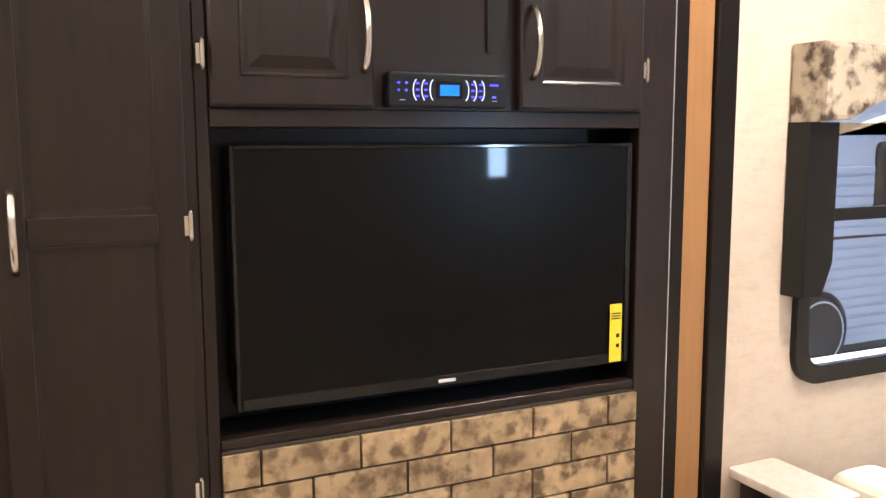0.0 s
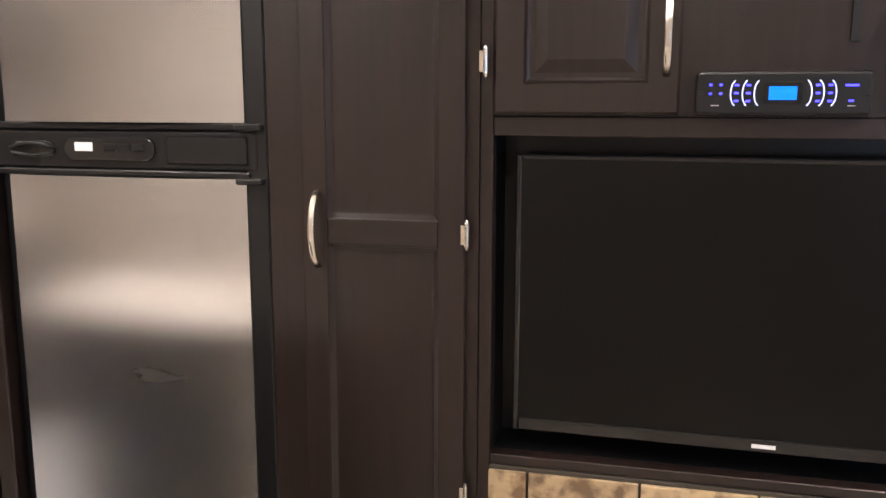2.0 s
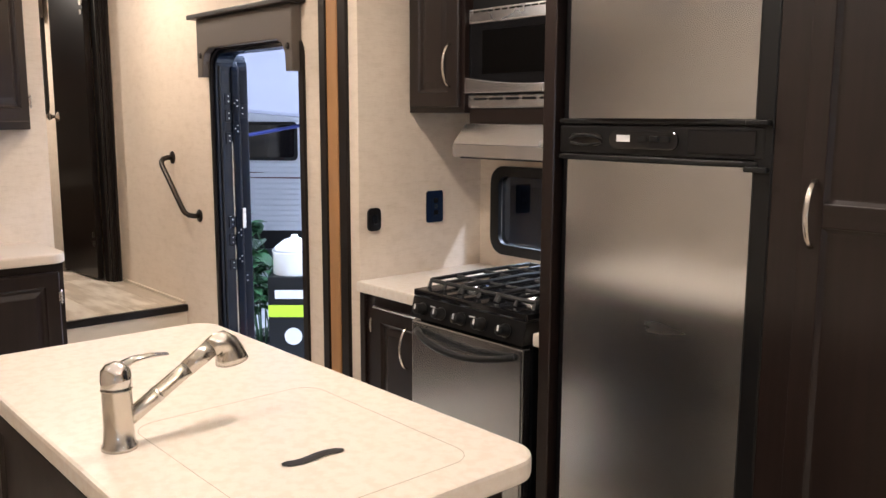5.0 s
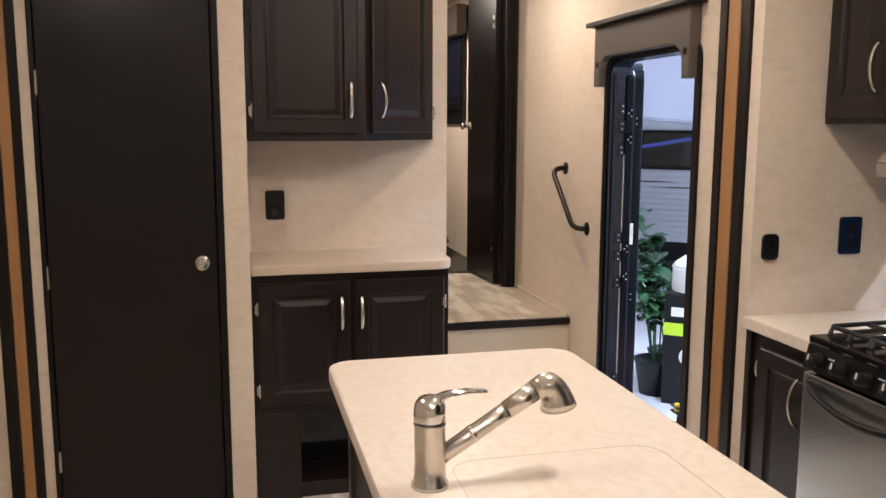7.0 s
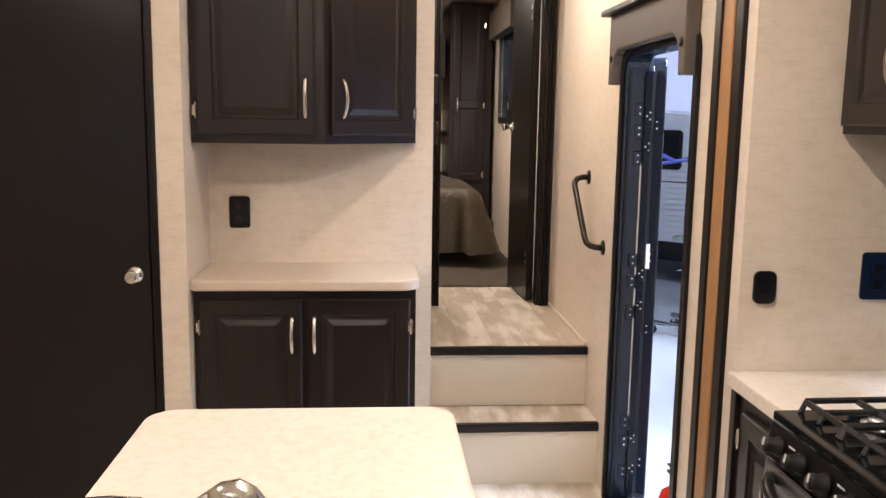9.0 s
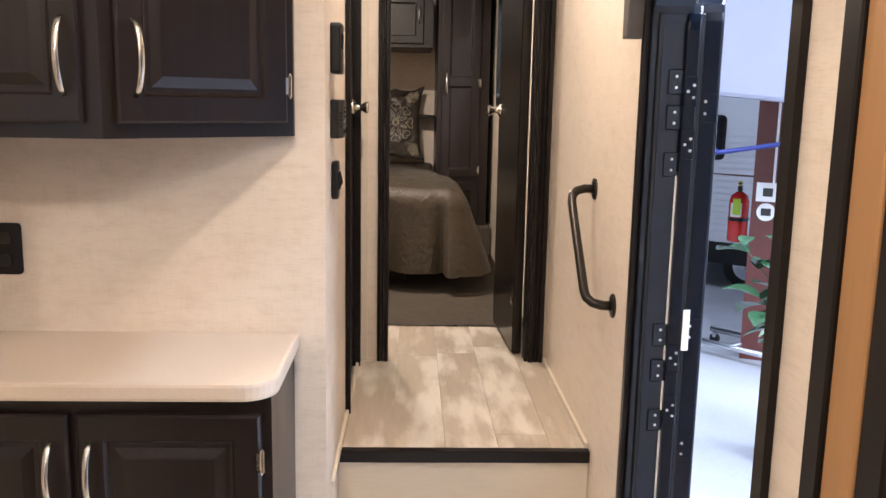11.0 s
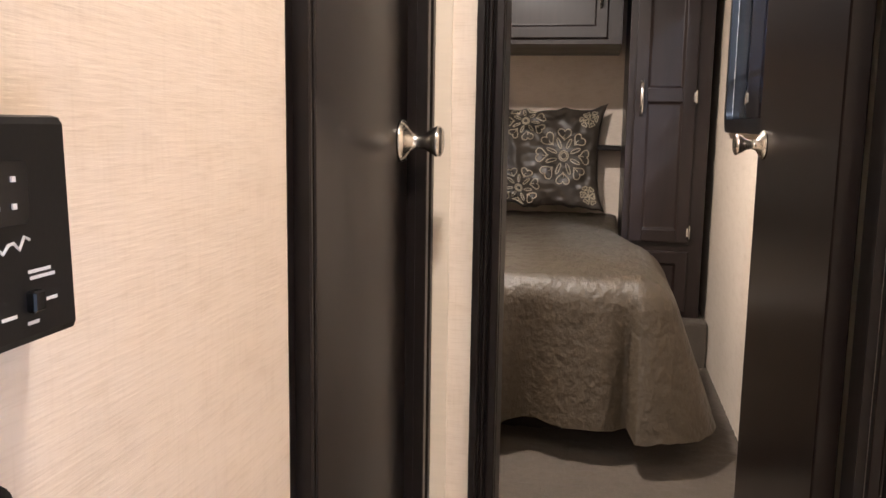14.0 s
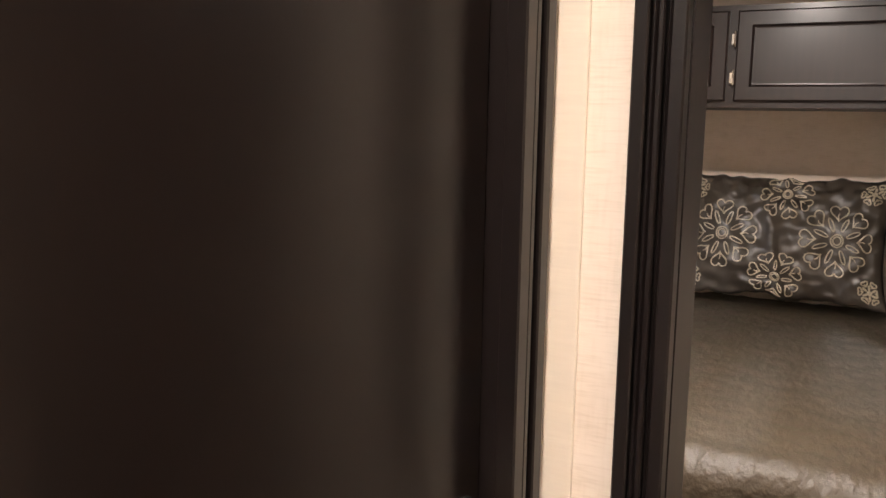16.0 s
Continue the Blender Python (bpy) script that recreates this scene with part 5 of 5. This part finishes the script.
part("header", prism([(0.0, 1.47), (0.10, 1.475), (0.20, 1.52), (0.40, 1.56), (0.70, 1.56), (0.90, 1.52), (1.0, 1.475), (1.10, 1.47), (1.10, 1.665), (0.0, 1.67)], -0.12, "y", 0.014), FLOWER, v, "padded floral header")
part("side_board", prism([(0.0, 1.01), (0.07, 1.01), (0.105, 1.10), (0.105, 1.4695), (0.0, 1.4695)], -0.075, "y", 0.003), BLACK, v, "dark side board")
part("side_board", boxes((1.0, 1.10, -0.075, 0.0, 1.01, 1.4695)), BLACK, v, "dark side board")
part("lining", prism([(0.11, 1.435), (0.20, 1.45), (0.40, 1.50), (0.70, 1.50), (0.995, 1.44), (0.995, 1.469), (0.11, 1.469)], -0.05, "y"), CUSHION, v, "cream lining")
sf = thing("armchair", pose(1.95, 0.95, 0), "cream leatherette armchair below the window", "armchair")
part("seat", boxes((0.05, 0.75, -0.30, 0.62, 0.12, 0.44), bevel=0.05, seg=4), CUSHION, sf)
part("armrest", boxes((-0.08, 0.10, -0.30, 0.62, 0.1, 0.585), bevel=0.06, seg=5), CUSHION, sf)
part("backrest", boxes((0.70, 0.92, -0.30, 0.62, 0.1, 0.60), bevel=0.07, seg=5), CUSHION, sf)
for x in (0.0, 0.82):
    for y in (-0.25, 0.55):
        part("leg", boxes((x, x + 0.05, y, y + 0.05, 0.0, 0.13)), ESPRESSO, sf)
et = thing("end_table", pose(1.70, 1.45, 0), "small table with a pale top by the wall", "table")
part("tabletop", prism(round_rect(0.0, 0.17, 0.0, 0.28, 0.015), 0.025, "z", 0.004), COUNTER, et).location = (0, 0, 0.535)
part("pedestal", boxes((0.03, 0.15, 0.03, 0.26, 0.0, 0.534)), ESPRESSO, et)

# ---- hall outside ----
GZ = -0.95
structure("ground", boxes((-60, 60, -60, 60, GZ - 0.1, GZ)), CONCRETE, "smooth grey concrete hall floor")
structure("backdrop", boxes((-30, 30, 22, 22.2, GZ, 7), (-30, 30, -22.2, -22, GZ, 7), (-30.2, -30, -22, 22, GZ, 7), (30, 30.2, -22, 22, GZ, 7)), HALLROOF, "pale sheet-metal hall walls")
structure("hall_roof", boxes((-30, 30, -22, 22, 5.0, 5.2)), HALLROOF, "pale sheet-metal hall roof")
structure("trailer_floor", boxes((-7.5, 3.4, -1.5, 1.82, -0.30, -0.062)), BLACK, "dark trailer underframe")


def trailer(m, length, label):
    """A travel trailer side: ribbed siding, windows, stripe, skirt and wheels."""
    t = thing("travel_trailer", m, label, "trailer")
    bm = boxes((0.0, length, 0.0, 2.4, 0.62, 3.1), bevel=0.05, seg=3)
    part("body", bm, SIDING, t)
    bm = bmesh.new()
    for i in range(17):
        z = 0.72 + 0.085 * i
        box(bm, 0.02, length - 0.02, -0.012, 0.0, z, z + 0.07, bevel=0.008)
    part("siding", bm, SIDING, t, "ribbed white siding")
    part("skirt", boxes((0.0, length, -0.004, 0.3, 0.35, 0.64)), BLACK, t, "black skirt")
    for x, w in ((1.1, 0.95), (3.2, 1.1), (5.3, 0.9)):
        if x + w < length:
            wn = part("window", prism(round_rect(x, x + w, 1.75, 2.35, 0.07), -0.03, "y", 0.005), BLACK, t, "black-framed window")
            part("pane", prism(round_rect(x + 0.05, x + w - 0.05, 1.80, 2.30, 0.05), -0.004, "y"), GLOSSBLACK, wn).location = (0, -0.03, 0)
    bm = tube([(0.2, -0.016, 1.62), (length * 0.4, -0.016, 1.56), (length * 0.8, -0.016, 1.42), (length - 0.1, -0.016, 1.4)], [0.012, 0.05, 0.04, 0.012], 6, flat=1.0, up=(0, 0, 1))
    part("stripe", bm, REDSTEEL, t, "dark red swoosh stripe").scale = (1, 0.15, 1)
    for x in (length * 0.35, length * 0.35 + 0.85):
        wh = part("wheel", lathe([(0.0, -0.02), (0.2, -0.02), (0.33, 0.0), (0.345, 0.05), (0.33, 0.2), (0.0, 0.2)], 32, "y", None, (x, 0.05, 0.345)), BLACK, t, "black tyre")
        part("rim", lathe([(0.0, -0.028), (0.05, -0.035), (0.15, -0.024), (0.19, -0.0215)], 24, "y", None, (x, 0.05, 0.345)), STEEL, wh, "silver rim")
    return t


trailer(pose(-13.6, 3.9, GZ, 0, 0, 48), 7.0, "white travel trailer with ribbed siding, parked in the hall")
t2 = trailer(pose(3.2, 5.0, GZ), 7.0, "white travel trailer with a spare wheel, parked in the hall")
sp = part("spare_wheel", lathe([(0.0, -0.10), (0.30, -0.10), (0.345, -0.07), (0.35, -0.02), (0.30, -0.014)], 36, "y", None, (2.55, 0, 0.80)), BLACK, t2, "black covered spare wheel")
cr = part("cover_ring", ring_prism([(0.27 * math.cos(2 * math.pi * i / 36), 0.27 * math.sin(2 * math.pi * i / 36)) for i in range(36)], [(0.255 * math.cos(2 * math.pi * i / 36), 0.255 * math.sin(2 * math.pi * i / 36)) for i in range(36)], -0.003), PALEINK, sp, "pale ring print")
cr.location = (2.55, -0.1005, 0.80)
col = thing("steel_column", pose(-9.05, 4.70, GZ, 0, 0, 65), "red-painted steel column with notices", "column")
part("web", boxes((-0.02, 0.02, -0.16, 0.16, 0, 5.9)), REDSTEEL, col)
part("flange_plate", boxes((-0.135, 0.135, -0.185, -0.1605, 0, 5.9)), REDSTEEL, col)
part("flange_plate", boxes((-0.135, 0.135, 0.1605, 0.185, 0, 5.9)), REDSTEEL, col)
part("conduit", tube([(0.05, -0.195, 1.75), (0.05, -0.195, 5.9)], 0.012, 8), WHITE, col, "pale conduit")
part("notice", boxes((-0.10, 0.13, -0.194, -0.186, 1.57, 1.75)), WHITE, col, "white notice")
part("notice_print", boxes((-0.04, 0.05, -0.196, -0.1945, 1.62, 1.70)), INK, col)
part("round_sign", lathe([(0.0, -0.194), (0.085, -0.194), (0.085, -0.186)], 24, "y", None, (0.0, 0, 1.47)), WHITE, col, "round white sign")
part("sign_print", boxes((-0.045, 0.045, -0.1965, -0.1945, 1.435, 1.505)), INK, col)
dl = thing("caster_frame", pose(-9.0, 4.55, GZ, 0, 0, 40), "steel dolly frame on casters beside the column", "dolly")
for y in (-0.25, 0.25):
    part("rail", tube([(-0.5, y, 0.14), (0.5, y, 0.14)], 0.03, 10), STEEL, dl, "", True)
part("cross_bar", tube([(0.0, -0.25, 0.14), (0.0, 0.25, 0.14)], 0.03, 10), STEEL, dl, "", True)
for x in (-0.45, 0.45):
    for y in (-0.25, 0.25):
        part("caster", lathe([(0.0, -0.02), (0.05, -0.02), (0.05, 0.02), (0.0, 0.02)], 16, "y", None, (x, y, 0.05)), BLACK, dl)
        part("fork", boxes((x - 0.02, x + 0.02, y - 0.024, y + 0.024, 0.06, 0.112)), STEEL, dl)
ov = thing("camper_nose", pose(-8.6, 3.05, 0, 0, 0, 55), "smooth grey overhanging nose of another camper", "camper")
part("shell", prism([(-2.2, 1.86), (3.6, 1.36), (3.6, 3.9), (-2.2, 3.9)], 1.6, "y", 0.04), NOSE, ov)
part("strut", tube([(-0.6, 0.1, 0.84), (3.0, 0.25, 1.50)], 0.02, 8), BLUEPAINT, ov, "blue strut")
part("strut", tube([(0.9, 0.16, 1.115), (-0.2, 0.26, 1.62)], 0.024, 8), BLUEPAINT, ov, "blue strut")


def extinguisher(m, label, tag=False):
    e = thing("fire_extinguisher", m, label, "fire extinguisher")
    part("cylinder", lathe([(0.0, 0), (0.05, 0), (0.055, 0.01), (0.055, 0.23), (0.045, 0.265), (0.02, 0.285), (0.0, 0.287)], 24), RED, e, "", True)
    part("valve", lathe([(0.0, 0.287), (0.014, 0.287), (0.014, 0.31), (0.0, 0.312)], 12), BRONZE, e)
    part("lever", boxes((-0.012, 0.012, -0.06, 0.03, 0.312, 0.322), (-0.010, 0.010, -0.065, 0.03, 0.333, 0.341), bevel=0.003), BLACK, e, "black lever")
    part("safety_tag", boxes((-0.008, 0.008, -0.035, -0.02, 0.322, 0.352)), YELLOW, e, "yellow tag")
    part("inspection_tag", boxes((-0.03, 0.012, -0.064, -0.061, 0.16, 0.25)), LIME if tag else WHITE, e, "inspection tag")
    part("strap", ring_prism([(0.0575 * math.cos(2 * math.pi * i / 24), 0.0575 * math.sin(2 * math.pi * i / 24)) for i in range(24)], [(0.055 * math.cos(2 * math.pi * i / 24), 0.055 * math.sin(2 * math.pi * i / 24)) for i in range(24)], 0.02, "z"), BLACK, e, "black strap").location = (0, 0, 0.12)
    part("bracket", boxes((-0.02, 0.02, 0.0575, 0.066, 0.02, 0.25)), BLACK, e)
    part("label_sheet", prism([(0.0562 * math.cos(radians(a)), 0.0562 * math.sin(radians(a))) for a in range(-140, -60, 10)] + [(0.0552 * math.cos(radians(a)), 0.0552 * math.sin(radians(a))) for a in range(-70, -150, -10)], 0.08, "z"), WHITE, e, "white label").location = (0, 0, 0.145)
    return e


extinguisher(pose(-2.146, 1.785, 0.06, 0, 0, -90), "small red fire extinguisher strapped beside the entry door")
extinguisher(pose(-9.55, 4.62, GZ + 1.08, 0, 0, 65) @ Matrix.Scale(1.8, 4), "red fire extinguisher with a green tag hung beside the column", True)


def plant(m, n, label, size=1.0, seed=1, leaf=1.0, low=0.3, lean=(0.0, 0.0)):
    p = thing("potted_plant", m, label, "plant")
    rng = random.Random(seed)
    part("pot", lathe([(0.0, 0), (0.14, 0), (0.19, 0.30), (0.20, 0.32), (0.18, 0.32), (0.17, 0.30), (0.0, 0.29)], 24), BLACK, p, "dark pot", True)
    bm = bmesh.new()
    tips = []
    for k in range(9):
        a = rng.uniform(0, 6.283)
        h = rng.uniform(0.5, 1.0) * size
        r = rng.uniform(0.05, 0.28) * size
        pts = [(0.03 * math.cos(a), 0.03 * math.sin(a), 0.29), (r * 0.4 * math.cos(a), r * 0.4 * math.sin(a), 0.29 + h * 0.5), (r * math.cos(a) + lean[0], r * math.sin(a) + lean[1], 0.29 + h)]
        tube(pts, [0.008, 0.006, 0.003], 6, bm=bm)
        tips.append((a, r, h))
    tagged(part("stems", bm, LEAF, p, "green stems"), kind="stuff")
    bm = bmesh.new()
    for k in range(n):
        a, r, h = rng.choice(tips)
        t = rng.uniform(low, 1.05)
        base = Vector((r * t * math.cos(a) + lean[0] * t * t, r * t * math.sin(a) + lean[1] * t * t, 0.29 + h * t))
        b = rng.uniform(0, 6.283)
        L = rng.uniform(0.07, 0.14) * size * leaf
        up = rng.uniform(-0.4, 0.7)
        way = Vector((math.cos(b), math.sin(b), up)).normalized()
        side = way.cross(Vector((0, 0, 1))).normalized()
        nrm = side.cross(way)
        rows = []
        for i, (s, wd) in enumerate(((0, 0.05), (0.25, 0.27), (0.5, 0.35), (0.75, 0.28), (1.0, 0.03))):
            c = base + way * L * s - Vector((0, 0, 1)) * 0.25 * L * s * s
            rows.append([bm.verts.new(c - side * L * wd + nrm * L * wd * 0.35), bm.verts.new(c), bm.verts.new(c + side * L * wd + nrm * L * wd * 0.35)])
        for q, w2 in zip(rows, rows[1:]):
            bm.faces.new((q[0], q[1], w2[1], w2[0]))
            bm.faces.new((q[1], q[2], w2[2], w2[1]))
    tagged(part("leaves", bm, LEAF, p, "glossy green leaves"), kind="stuff")
    return p


plant(pose(-6.42, 4.10, GZ), 64, "leafy green plant in a dark pot on the hall floor", 1.42, 4, 1.6, 0.52, (-0.14, -0.28))
plant(pose(-6.16, 3.83, GZ), 150, "leafy green plant in a dark pot beside a carton", 1.12, 9, 0.9, 0.6)
cb = thing("carton", pose(-5.89, 4.04, GZ, 0, 0, 50), "black printed carton with a lime band", "box")
part("board", boxes((-0.22, 0.22, -0.2, 0.2, 0.0, 0.99), bevel=0.004), BLACK, cb)
part("lime_band", boxes((-0.222, 0.222, -0.203, 0.203, 0.62, 0.73)), LIME, cb, "lime green band")
part("print_bar", boxes((-0.16, 0.16, -0.2045, -0.2005, 0.79, 0.87), (0.2005, 0.2045, -0.15, 0.15, 0.79, 0.87)), PALEINK, cb, "pale lettering bar")
part("round_mark", lathe([(0.0, -0.205), (0.08, -0.205), (0.08, -0.2005)], 24, "y", None, (0.0, 0, 0.44)), PALEINK, cb, "pale round mark")
part("round_mark", lathe([(0.0, 0.205), (0.08, 0.205), (0.08, 0.2005)], 24, "x", None, (0.0, 0, 0.44)), PALEINK, cb, "pale round mark")
kt = thing("metal_canister", pose(-5.89, 4.04, GZ + 0.992), "white metal canister with a domed lid on the carton", "canister")
part("body", lathe([(0.0, 0), (0.19, 0), (0.20, 0.01), (0.20, 0.20), (0.21, 0.215), (0.0, 0.216)], 28), WHITE, kt, "", True)
part("lid", lathe([(0.0, 0.36), (0.03, 0.36), (0.035, 0.335), (0.10, 0.31), (0.17, 0.26), (0.207, 0.2165), (0.0, 0.2162)], 28), SIDING, kt, "domed pale lid", True)

# ---- planks last ----
deck_floor = thing("deck_planking", pose(0, 0, DECK), "whitewashed vinyl planks on the passage deck", "floor", "", "structure")
plank_run(deck_floor, -4.535, -3.2, 1.031, 1.744, 0.0, 0.152, 0.92)
